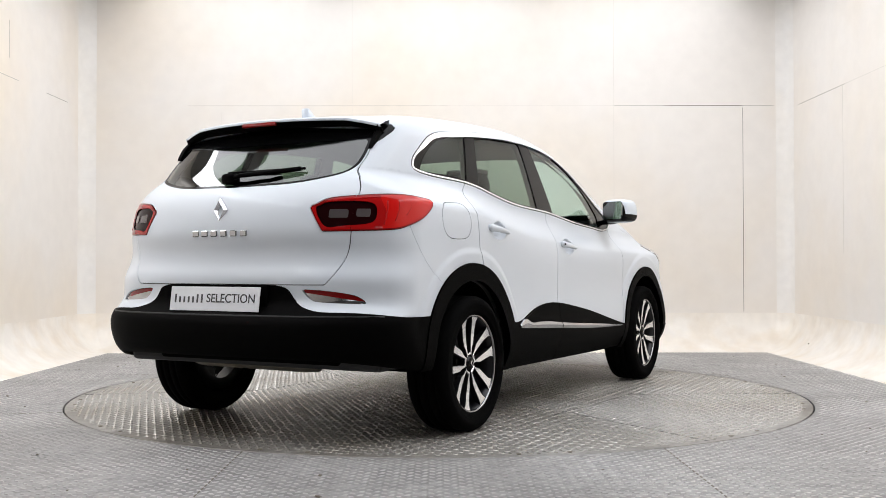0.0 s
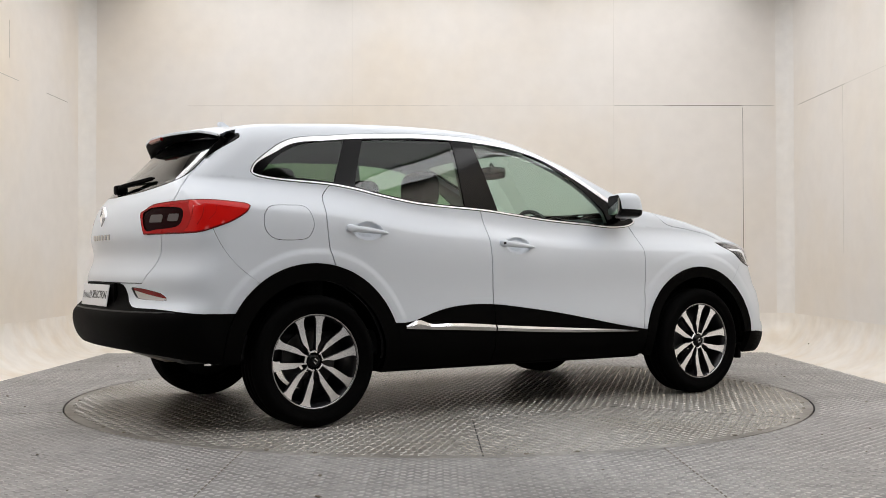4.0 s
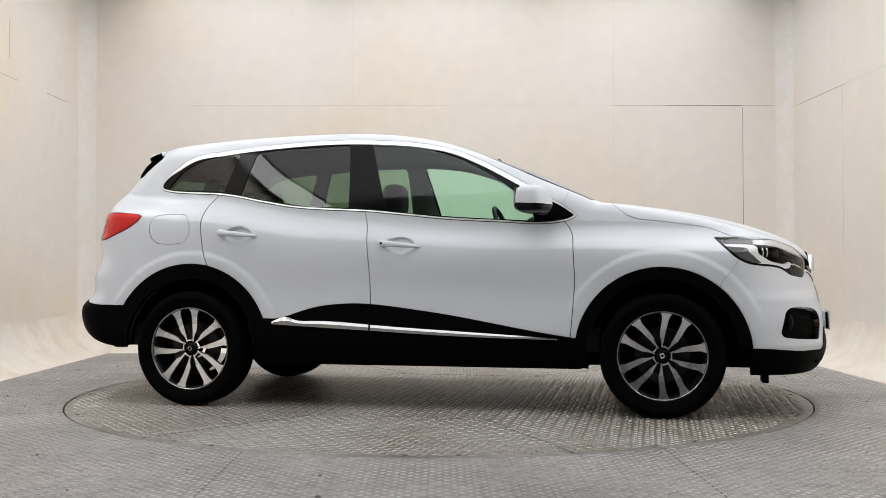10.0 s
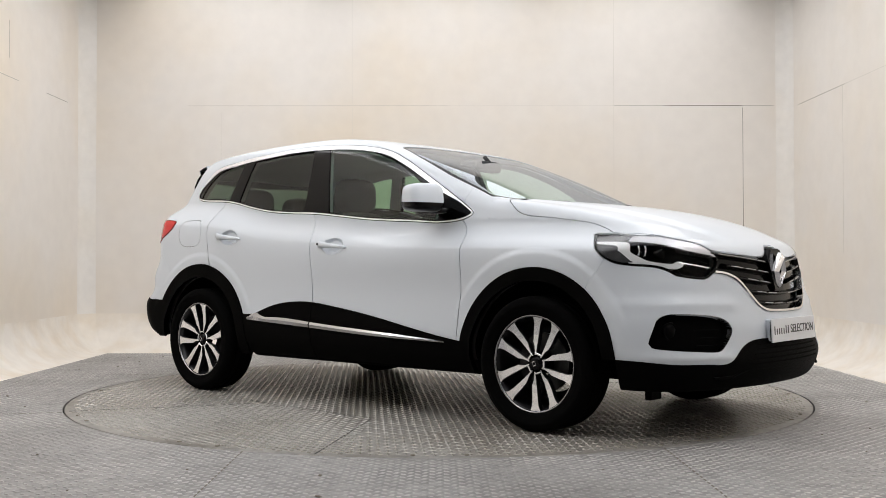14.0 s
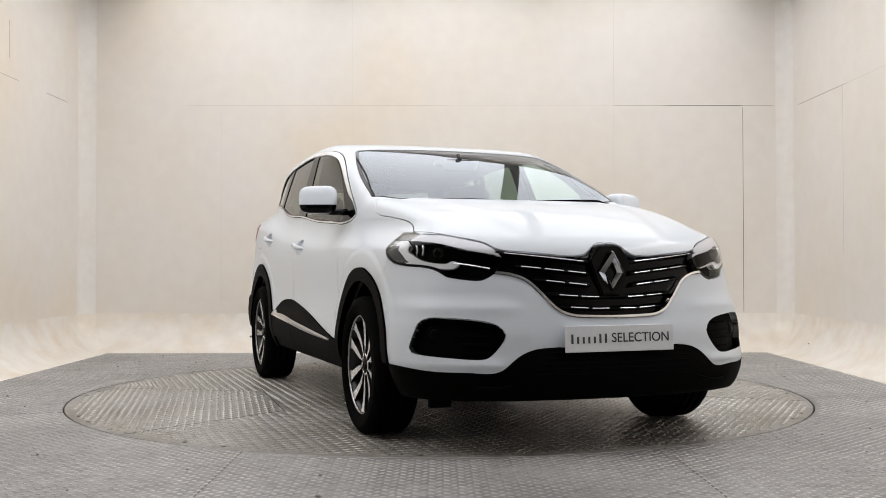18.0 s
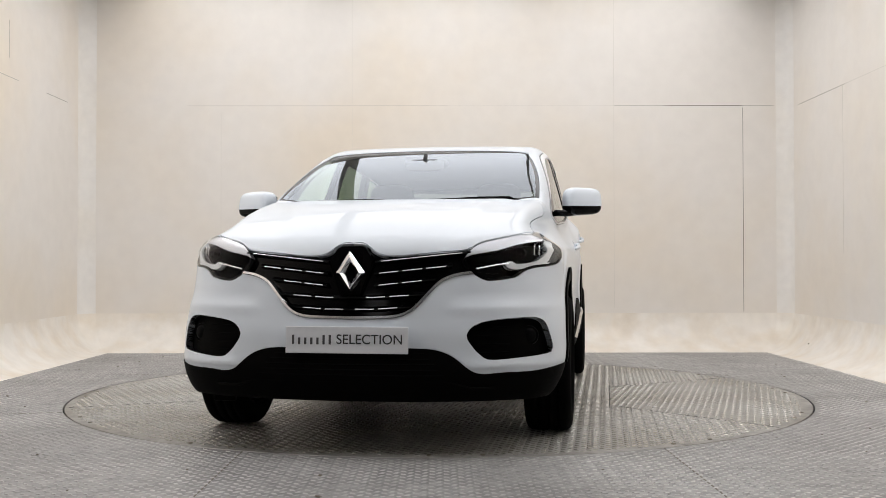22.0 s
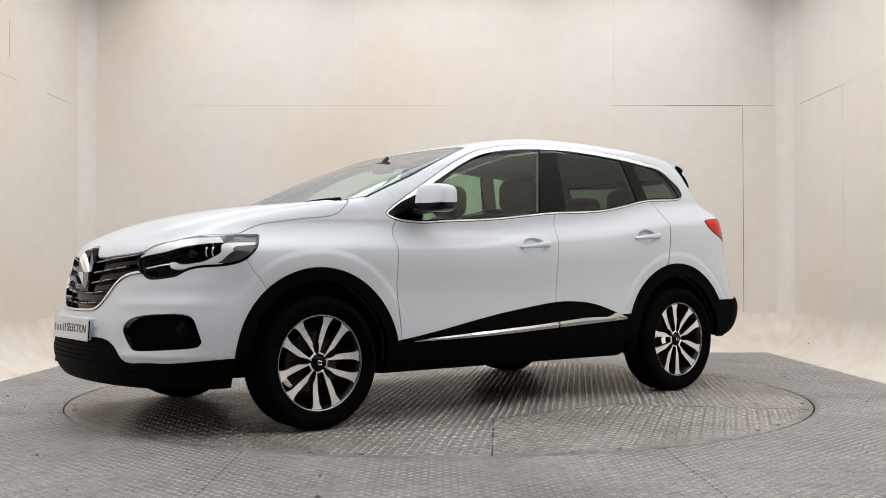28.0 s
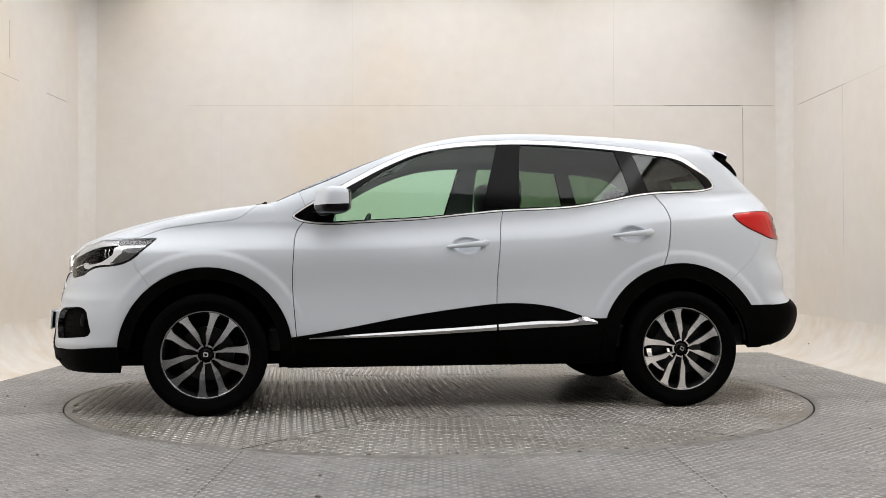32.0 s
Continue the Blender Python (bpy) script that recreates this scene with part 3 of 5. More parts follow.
def build_shell(car):
    M = skin_mesh(0.02)
    M = clip(M, lambda V: V[:, 1])[1]
    M = clip(M, lambda V: V[:, 2] - 0.018 - F_BOTTOM(V[:, 0]), 0.001)[1]
    for cx in (WHEEL_X, -WHEEL_X):
        M = clip(M, lambda V: np.maximum(np.hypot(V[:, 0] - cx, V[:, 2] - WHEEL_Z) - 0.392, 0.5 - V[:, 1]))[1]
    whole = M

    # glass openings, for the lining inside
    def openings(L):
        for pane_line in (FRONT_WINDOW, REAR_WINDOW, QUARTER_GLASS):
            L = clip(L, both(on_xz(pane_line), lambda V: 0.3 - V[:, 1]), 0.004)[1]
        L = clip(L, on_xy(WINDSCREEN), 0.012)[1]
        L = clip(L, both(on_yz(REAR_GLASS), lambda V: V[:, 0] + 1.5), -0.02)[1]
        return clip(L, lambda V: np.maximum(V[:, 0] - 1.2, 0.30 - V[:, 2]))[0]
    lining = openings(whole)
    lower, upper = clip(lining, lambda V: V[:, 2] - F_BELT(V[:, 0]), 0.03)
    panel("door_lining", lower, M_TRIM, car, "dark grey cabin lining", lift=-0.045, depth=0.0, joined=True)
    panel("roof_lining", upper, M_LINING, car, "pale grey roof lining", lift=-0.04, depth=0.0, joined=True)

    def take(field, gap=GAP):
        nonlocal M
        got = clip(M, field, -gap)[0]
        M = clip(M, field, gap)[1]
        return got
    ws = take(on_xy(WINDSCREEN), 0.001)
    frit, pane = clip(ws, on_xy(WINDSCREEN), -0.02)[::-1]
    panel("windscreen", pane, M_GLASS_W, car, "clear laminated windscreen", lift=-0.003, depth=0.0, joined=True)
    panel("windscreen_border", frit, M_GLOSS, car, "black windscreen border", lift=-0.003, depth=0.004, joined=True)
    hood = take(lambda V: np.max([HOOD_SIDE(V[:, 0]) - V[:, 2], HOOD_FRONT(np.abs(V[:, 1])) - V[:, 2], 1.105 - 0.10 * V[:, 1] ** 2 - V[:, 0]], axis=0))
    panel("bonnet", hood, M_PAINT, car, joined=True, depth=0.02)
    cowl = take(lambda V: np.maximum(1.085 - V[:, 2], np.maximum(np.abs(V[:, 0] - 1.06) - 0.09, V[:, 1] - 0.60)), 0.0)
    panel("cowl", cowl, M_PLASTIC, car, "black plastic cowl panel", lift=-0.012, joined=True)
    # side windows
    dlo = finer(take(both(on_xz(SIDE_GLASS), lambda V: 0.3 - V[:, 1]), 0.001))
    rim = lambda V: on_xz(SIDE_GLASS)(V) + 0.0110 + 0.0165 * step(0.08, 0.16, V[:, 2] - F_BELT(V[:, 0]))
    inner, chrome = clip(dlo, rim)
    chrome, seal = clip(chrome, on_xz(SIDE_GLASS), -0.0035)
    panel("window_seal", seal, M_GAP, car, "thin dark seal round the side windows", lift=-0.001, depth=0.01, sides=BOTH)
    panel("window_chrome", chrome, M_BRIGHT, car, "bright chrome window surround", lift=0.003, depth=0.01, sides=BOTH)
    for name, poly, mat, lab in (("front_window", FRONT_WINDOW, M_GLASS_F, "green-tinted side glass"), ("rear_window", REAR_WINDOW, M_GLASS_R, "dark tinted glass"), ("quarter_window", QUARTER_GLASS, M_GLASS_R, "dark tinted glass")):
        got, inner = clip(inner, on_xz(poly))
        panel(name, got, mat, car, lab, lift=-0.006, depth=0.0, sides=BOTH)
    panel("pillar_trim", inner, M_GLOSS, car, "gloss black pillar trim", lift=-0.002, depth=0.012, sides=BOTH)
    # lamps
    behind = lambda V: V[:, 0] + 1.4
    ahead = lambda V: 1.4 - V[:, 0]
    tail = finer(take(both(on_xz(TAIL_LAMP), lambda V: 0.45 + 0.6 * np.abs(1.062 - V[:, 2]) - V[:, 1], behind), 0.0015))
    block = lambda V, y0, y1, z0, z1: np.maximum(np.maximum(y0 - V[:, 1], V[:, 1] - y1), np.maximum(z0 - V[:, 2], V[:, 2] - z1))
    tail = clip(tail, lambda V: np.abs(V[:, 1] - 0.634), 0.0016)[1]
    around = both(on_xz(TAIL_LAMP), lambda V: 0.45 + 0.6 * np.abs(1.062 - V[:, 2]) - V[:, 1])
    tail, lamp_rim = clip(tail, around, -0.007)
    lens_t, tail = clip(tail, lambda V: np.minimum(block(V, 0.540, 0.618, 1.008, 1.046), block(V, 0.648, 0.700, 1.012, 1.048)))
    core, tail = clip(tail, on_yz(LAMP_CORE))
    ring, tout = clip(tail, lambda V: V[:, 1] - 0.735 - 0.02 * np.sin((V[:, 2] - 0.95) * 25))
    band, ring = clip(ring, lambda V: 1.066 + 0.12 * (V[:, 1] - 0.45) - V[:, 2])
    for name, piece, mat, lab, up in (("tail_lamp_rim", lamp_rim, M_REFLECT, "deep red rim of the tail lamp", 0.004), ("tail_lamp", tout, M_RED, "bright red tail lamp lens", 0.004), ("tail_lamp_inner", ring, M_MIDRED, "red tail lamp lens", 0.004), ("tail_lamp_band", band, M_MIDRED, "darker red band of the tail lamp", 0.005), ("tail_lamp_core", core, M_DARKRED, "dark tail lamp centre", -0.002), ("tail_lamp_reflector", lens_t, M_PANE, "grey clear tail lamp pane", 0.0)):
        panel(name, piece, mat, car, lab, lift=up, depth=0.02, sides=BOTH)
    for sy in (-1, 1):
        for y0, z0, z1 in ((0.752, 0.978, 1.085), (0.785, 0.995, 1.090), (0.812, 1.020, 1.092)):
            bm = bmesh.new()
            tube(bm, [(float(lamp_x(y0 + 0.006 * math.sin(3.1 * k / 6), z0 + (z1 - z0) * k / 6)) - 0.0045, sy * (y0 + 0.006 * math.sin(3.1 * k / 6)), z0 + (z1 - z0) * k / 6) for k in range(7)], 0.0028, 6)
            part("lamp_fin", bm, M_MIDRED, car, "darker red fin in the lamp", True)
    head = finer(take(both(on_yz(HEADLAMP_FRONT), on_xz(HEADLAMP_SIDE), ahead), 0.0015), 2)
    build_headlamps(car, head)
    # grille
    gr = finer(take(both(on_yz(GRILLE), ahead), 0.001))
    edge, back2 = clip(gr, lambda V: np.maximum(-(on_yz(GRILLE)(V) + 0.011), V[:, 2] - 0.775))
    panel("grille_back", back2, M_GLOSS, car, "gloss black grille", lift=-0.03, depth=0.0, joined=True)
    panel("grille_chrome", edge, M_CHROME, car, "chrome line under the grille", lift=0.006, depth=0.03, joined=True)
    fog = take(both(on_yz(FOG_DUCT), ahead), 0.0)
    panel("fog_duct", fog, M_PLASTIC, car, "black fog lamp surround", lift=-0.035, depth=-0.035, sides=BOTH)
    # black lower parts
    lowf = take(both(lambda V: V[:, 2] - LOWER_GRILLE(V[:, 1]), lambda V: 1.55 - V[:, 0]), 0.001)
    for cx, r, side in ((WHEEL_X, 0.456, 1), (-WHEEL_X, 0.476, -1)):
        arch = take(lambda V: np.maximum(np.hypot(V[:, 0] - cx, V[:, 2] - WHEEL_Z) - r, 0.5 - V[:, 1]), 0.001)
        panel("wheel_arch_trim", arch, M_PLASTIC, car, "black plastic wheel arch trim", lift=0.010, depth=0.03, sides=BOTH)
        if side == 1:
            lowf = clip(lowf, lambda V: np.maximum(np.hypot(V[:, 0] - cx, V[:, 2] - WHEEL_Z) - r, 0.5 - V[:, 1]))[1]
    panel("front_lower_bumper", lowf, M_PLASTIC, car, "black plastic lower bumper", lift=0.004, depth=0.04, joined=True)
    sill = take(both(lambda V: V[:, 2] - CLAD_TOP(V[:, 0]), lambda V: np.abs(V[:, 0]) - 1.1), 0.001)
    for a, b in ((-0.251, 9), (-9, -0.251)):
        got = clip(clip(sill, lambda V: V[:, 0], a + GAP)[1], lambda V: V[:, 0], b - GAP)[0]
        doorside, under = clip(got, lambda V: 0.33 - V[:, 2])
        panel("door_cladding", doorside, M_PLASTIC, car, "black plastic door cladding", lift=0.008, depth=0.03, sides=BOTH)
        panel("sill", under, M_PLASTIC, car, "black plastic sill", lift=0.0, depth=0.03, sides=BOTH)
    tailend = lambda V: V[:, 0] + 1.55
    refl = finer(take(both(on_yz(REFLECTOR), tailend), 0.001))
    up, dn = clip(refl, lambda V: 0.680 - 0.14 * (V[:, 1] - 0.45) - V[:, 2])
    panel("reflector", up, M_REFLECT, car, "red rear reflector", lift=-0.006, depth=0.02, sides=BOTH)
    panel("reversing_lamp", dn, M_SATIN, car, "clear reversing lamp", lift=-0.006, depth=0.02, sides=BOTH)
    lowr = take(both(lambda V: V[:, 2] - BUMPER_TOP(V[:, 1]), tailend), 0.001)
    panel("rear_lower_bumper", lowr, M_PLASTIC, car, "black plastic rear bumper", lift=0.004, depth=0.04, joined=True)
    # tailgate
    rg = take(both(on_yz(REAR_GLASS), tailend), 0.001)
    pane, frit = clip(rg, lambda V: np.maximum(V[:, 2] - 1.378 - 0.03 * V[:, 1] ** 2, on_yz(REAR_GLASS)(V) + 0.012))
    panel("rear_screen", pane, M_GLASS_B, car, "dark tinted rear screen", lift=-0.003, depth=0.0, joined=True)
    panel("rear_screen_border", frit, M_GLOSS, car, "black rear screen border", lift=-0.003, depth=0.004, joined=True)
    fin = finer(take(both(on_yz(SPOILER_FIN), lambda V: V[:, 0] + 1.60), 0.001))
    tg = take(both(on_yz(TAILGATE), tailend))
    panel("tailgate", finer(tg), M_PAINT, car, joined=True)
    panel("spoiler_fin", fin, M_GLOSS, car, "gloss black fin beside the rear screen", sides=BOTH)
    # doors and flap
    for name, poly in (("front_door", FRONT_DOOR), ("rear_door", REAR_DOOR)):
        got = take(both(on_xz(poly), lambda V: 0.4 - V[:, 1]))
        panel(name, finer(got), M_PAINT, car, sides=BOTH)
    flap = clip(M, both(on_xz(FUEL_FLAP), lambda V: 0.4 - V[:, 1]), -0.0015)[0]
    panel("fuel_flap", flap, M_PAINT, car, sides=("right",))
    full_quarter = M
    M = clip(M, both(on_xz(FUEL_FLAP), lambda V: 0.4 - V[:, 1]), 0.0015)[1]
    # bumpers, wings, roof, quarters
    rb = spline((0.55, -1.47), (0.70, -1.60), (0.80, -1.72), (0.88, -1.785), (0.96, -1.825), (1.2, -1.87))
    fb = spline((0.3, 1.60), (0.70, 1.62), (0.85, 1.72), (1.0, 1.70))
    for mesh_half, sd in ((M, "right"), (full_quarter, "left")):
        rest = mesh_half
        got, rest = clip(rest, lambda V: np.maximum(V[:, 0] - rb(V[:, 2]), V[:, 2] - 1.0), -0.0012)[0], clip(rest, lambda V: np.maximum(V[:, 0] - rb(V[:, 2]), V[:, 2] - 1.0), 0.0012)[1]
        panel("rear_bumper_corner", finer(got), M_PAINT, car, sides=(sd,))
        got, rest = clip(rest, lambda V: np.maximum(fb(V[:, 2]) - V[:, 0], V[:, 2] - 1.0), -0.0012)[0], clip(rest, lambda V: np.maximum(fb(V[:, 2]) - V[:, 0], V[:, 2] - 1.0), 0.0012)[1]
        panel("front_bumper", got, M_PAINT, car, sides=(sd,), depth=0.03)
        wing = lambda V: np.maximum(0.80 + 0.4 * (V[:, 2] - 1.13) * (V[:, 2] > 1.13) - V[:, 0], V[:, 2] - 1.30)
        got, rest = clip(rest, wing, -0.0012)[0], clip(rest, wing, 0.0012)[1]
        panel("front_wing", finer(got), M_PAINT, car, sides=(sd,), depth=0.03)
        roof_side, rest2 = clip(rest, lambda V: V[:, 1] - 0.565 - 0.25 * np.maximum(V[:, 0] - 0.1, 0))
        if sd == "right":
            panel("roof", roof_side, M_PAINT, car, joined=True, depth=0.01)
        panel("body_side", finer(rest2), M_PAINT, car, sides=(sd,), depth=0.01)


def build_headlamps(car, head):
    body = head
    lens = panel("headlamp", body, M_CLEARLENS, car, "clear headlamp lens over a dark housing", lift=0.004, depth=0.0, sides=BOTH)
    daytime = on_yz(outline([(0.806, 0.926), (0.834, 0.869), (0.815, 0.822), (0.766, 0.802), (0.697, 0.786), (0.666, 0.787), (0.648, 0.796), (0.640, 0.811), (0.662, 0.815), (0.687, 0.804), (0.744, 0.811), (0.799, 0.831), (0.822, 0.866), (0.800, 0.921)], 5, sharp=(0, 7, 13)))
    line_z = lambda V: np.interp(V[:, 1], (0.463, 0.50, 0.60, 0.69, 0.77, 0.80), (0.828, 0.846, 0.864, 0.893, 0.908, 0.914))
    brow = lambda V: np.minimum(line_z(V) - V[:, 2], np.maximum(np.interp(V[:, 2], (0.80, 0.822, 0.869, 0.926), (0.79, 0.817, 0.837, 0.808)) - V[:, 1], 0.812 - V[:, 2]))
    edge = both(on_yz(HEADLAMP_FRONT), on_xz(HEADLAMP_SIDE))
    body, border = clip(body, lambda V: np.minimum(edge(V) + 0.010, np.maximum(line_z(V) - V[:, 2], V[:, 1] - 0.755)))
    brow_piece, rest = clip(body, brow)
    drl_piece, rest = clip(rest, lambda V: daytime(V) - 0.002 - 0.010 * step(0.76, 0.80, V[:, 1]))
    side = {0: "left", 1: "right"}
    for k_lamp in (0, 1):
        sd = (side[k_lamp],)
        top_piece, outer_piece = clip(brow_piece, lambda V: np.maximum(line_z(V) - V[:, 2], 1.79 - V[:, 0]))
        panel("headlamp_brow", top_piece, M_BROW, lens[k_lamp], "pale grey lamp brow", lift=-0.004, depth=0.03, sides=sd)
        panel("headlamp_end", outer_piece, M_LAMPEND, lens[k_lamp], "dark grey end of the lamp", lift=-0.006, depth=0.03, sides=sd)
        panel("lamp_border", border, M_GLOSS, lens[k_lamp], "thin black border of the lamp", lift=0.0, depth=0.02, sides=sd)
        panel("daytime_lamp", drl_piece, M_DRL, lens[k_lamp], "silvery daytime running lamp", lift=-0.006, depth=0.03, sides=sd)
        panel("lamp_housing", rest, M_PLASTIC, lens[k_lamp], "black lamp housing", lift=-0.045, depth=-0.03, sides=sd)
        s = 1 if k_lamp == 0 else -1
        for y in (0.748, 0.768):
            bm = bmesh.new()
            tube(bm, [(front_x(y, 0.86) - 0.030 - 0.003 * abs(k - 2), s * (y + 0.001 * abs(k - 2)), 0.842 + 0.011 * k) for k in range(5)], 0.0045, 8)
            part("lamp_reflector", bm, M_CHROME, lens[k_lamp], "bright curved lamp reflector", True)
        bm = bmesh.new()
        lathe(bm, [(0.018, 0.0), (0.023, 0.02), (0.024, 0.040), (0.020, 0.040), (0.014, 0.01), (0.0, 0.0)], 20)
        ob = part("projector", bm, M_GLOSS, lens[k_lamp], "black projector", True)
        ob.matrix_basis = pose(front_x(0.70, 0.852) - 0.062, s * 0.70, 0.852, 0, 0, -90 - s * 8)
        bm = bmesh.new()
        tube(bm, [(front_x(y, z) - 0.010, s * y, z) for y, z in ((0.652, 0.808), (0.60, 0.801), (0.56, 0.793), (0.519, 0.785))], 0.0036, 6)
        part("lamp_line", bm, M_CHROME, lens[k_lamp], "thin chrome line")


def skin_x(y, z, s):
    """Where a line along x meets the skin from the front (s = 1) or from the rear (s = -1)."""
    xs = s * np.linspace(1.2, 2.4, 121)
    p = np.stack([xs, np.full(121, abs(y)), np.full(121, z)], 1)
    k = np.where(skin(p) < 0)[0]
    if len(k) == 0:
        return float(xs[0])
    a, b = xs[k[-1]], xs[min(k[-1] + 1, 120)]
    for _ in range(12):
        m = (a + b) / 2
        a, b = (m, b) if skin(np.array([[m, abs(y), z]]))[0] < 0 else (a, m)
    return float(a)


def front_x(y, z):
    return skin_x(y, z, 1)


def rear_x(y, z):
    return skin_x(y, z, -1)


def side_y(x, z):
    return float(side_width(np.array([x]), np.array([z]))[0])


def rounded(bm, center, half, e1=0.5, e2=0.5, n=20, m=12, warp=None):
    """A superellipsoid: soft-cornered block."""
    def pw(v, e):
        return math.copysign(abs(v) ** e, v)
    rows = []
    for j in range(m + 1):
        p = -math.pi / 2 + math.pi * j / m
        row = []
        for i in range(n):
            a = 2 * math.pi * i / n
            v = Vector((pw(math.cos(p), e1) * pw(math.cos(a), e2), pw(math.cos(p), e1) * pw(math.sin(a), e2), pw(math.sin(p), e1)))
            if warp:
                v = warp(v)
            row.append(bm.verts.new((center[0] + half[0] * v.x, center[1] + half[1] * v.y, center[2] + half[2] * v.z)))
        rows.append(row)
    for a, b in zip(rows, rows[1:]):
        for i in range(n):
            bm.faces.new((a[i], a[(i + 1) % n], b[(i + 1) % n], b[i]))
    bmesh.ops.remove_doubles(bm, verts=bm.verts, dist=1e-5)
    return bm


def slab(bm, pts, thick, axis):
    """A polygon of 3D points given depth along a vector."""
    d = Vector(axis).normalized() * thick
    a = [bm.verts.new(Vector(p)) for p in pts]
    b = [bm.verts.new(Vector(p) - d) for p in pts]
    bm.faces.new(a)
    bm.faces.new(b[::-1])
    n = len(pts)
    for i in range(n):
        bm.faces.new((a[i], b[i], b[(i + 1) % n], a[(i + 1) % n]))
    bmesh.ops.recalc_face_normals(bm, faces=bm.faces)
    return bm


def plate(car, x, z, tilt, ahead):
    bm = bmesh.new()
    box(bm, -0.003, 0.003, -0.26, 0.26, -0.0555, 0.0555, 0.0025, 2)
    ob = part("number_plate", bm, M_PLATE, car, "white plastic plate with dark lettering")
    ob.matrix_basis = pose(x, 0, z, 0, tilt, 0 if ahead else 180)
    bm = bmesh.new()
    box(bm, -0.016, -0.004, -0.24, 0.24, -0.045, 0.045, 0.003, 1)
    part("plate_holder", bm, M_PLASTIC, ob)
    face = Matrix(((0, 0, 1, 0.0036), (1, 0, 0, 0), (0, 1, 0, 0), (0, 0, 0, 1)))
    # the maker's word as plain bars, then the readable word
    bm = bmesh.new()
    for k in range(7):
        a = -0.232 + 0.0262 * k
        box(bm, 0.003, 0.0042, a, a + 0.0095, -0.019, 0.020 if k in (0, 5, 6) else 0.009, 0, 1)
    part("plate_bars", bm, M_GREYINK, ob, "dark bars on the plate")
    t = lettering("SELECTION", 0.056, M_INK, ob, face @ Matrix.Translation((-0.043, 0.001, 0)))
    wide = max(v.co.x for v in t.data.vertices) - min(v.co.x for v in t.data.vertices)
    t.data.transform(Matrix.Diagonal((0.276 / wide, 1, 1, 1)))
    return ob


def diamond(name, car, x, z, hw, hh, yaw, depth, tilt=0.0):
    """A faceted chrome diamond ring."""
    bm = bmesh.new()
    out = [(0, hh), (hw, 0.02 * hh), (0, -hh), (-hw, 0.02 * hh)]
    inn = [(0.0, hh * 0.50), (hw * 0.38, 0), (0.0, -hh * 0.50), (-hw * 0.38, 0)]
    mid = [((a[0] + b[0]) / 2, (a[1] + b[1]) / 2) for a, b in zip(out, inn)]
    rows = [[bm.verts.new((dx, p[0], p[1])) for p in q] for q, dx in ((out, -depth), (out, 0.0), (mid, depth * 0.95), (inn, 0.0), (inn, -depth))]
    for a, b in zip(rows, rows[1:]):
        for i in range(4):
            bm.faces.new((a[i], a[(i + 1) % 4], b[(i + 1) % 4], b[i]))
    bmesh.ops.recalc_face_normals(bm, faces=bm.faces)
    ob = part(name, bm, M_EMBLEM, car, "plain chrome diamond emblem")
    ob.matrix_basis = pose(x, 0, z, 0, tilt, yaw)
    return ob


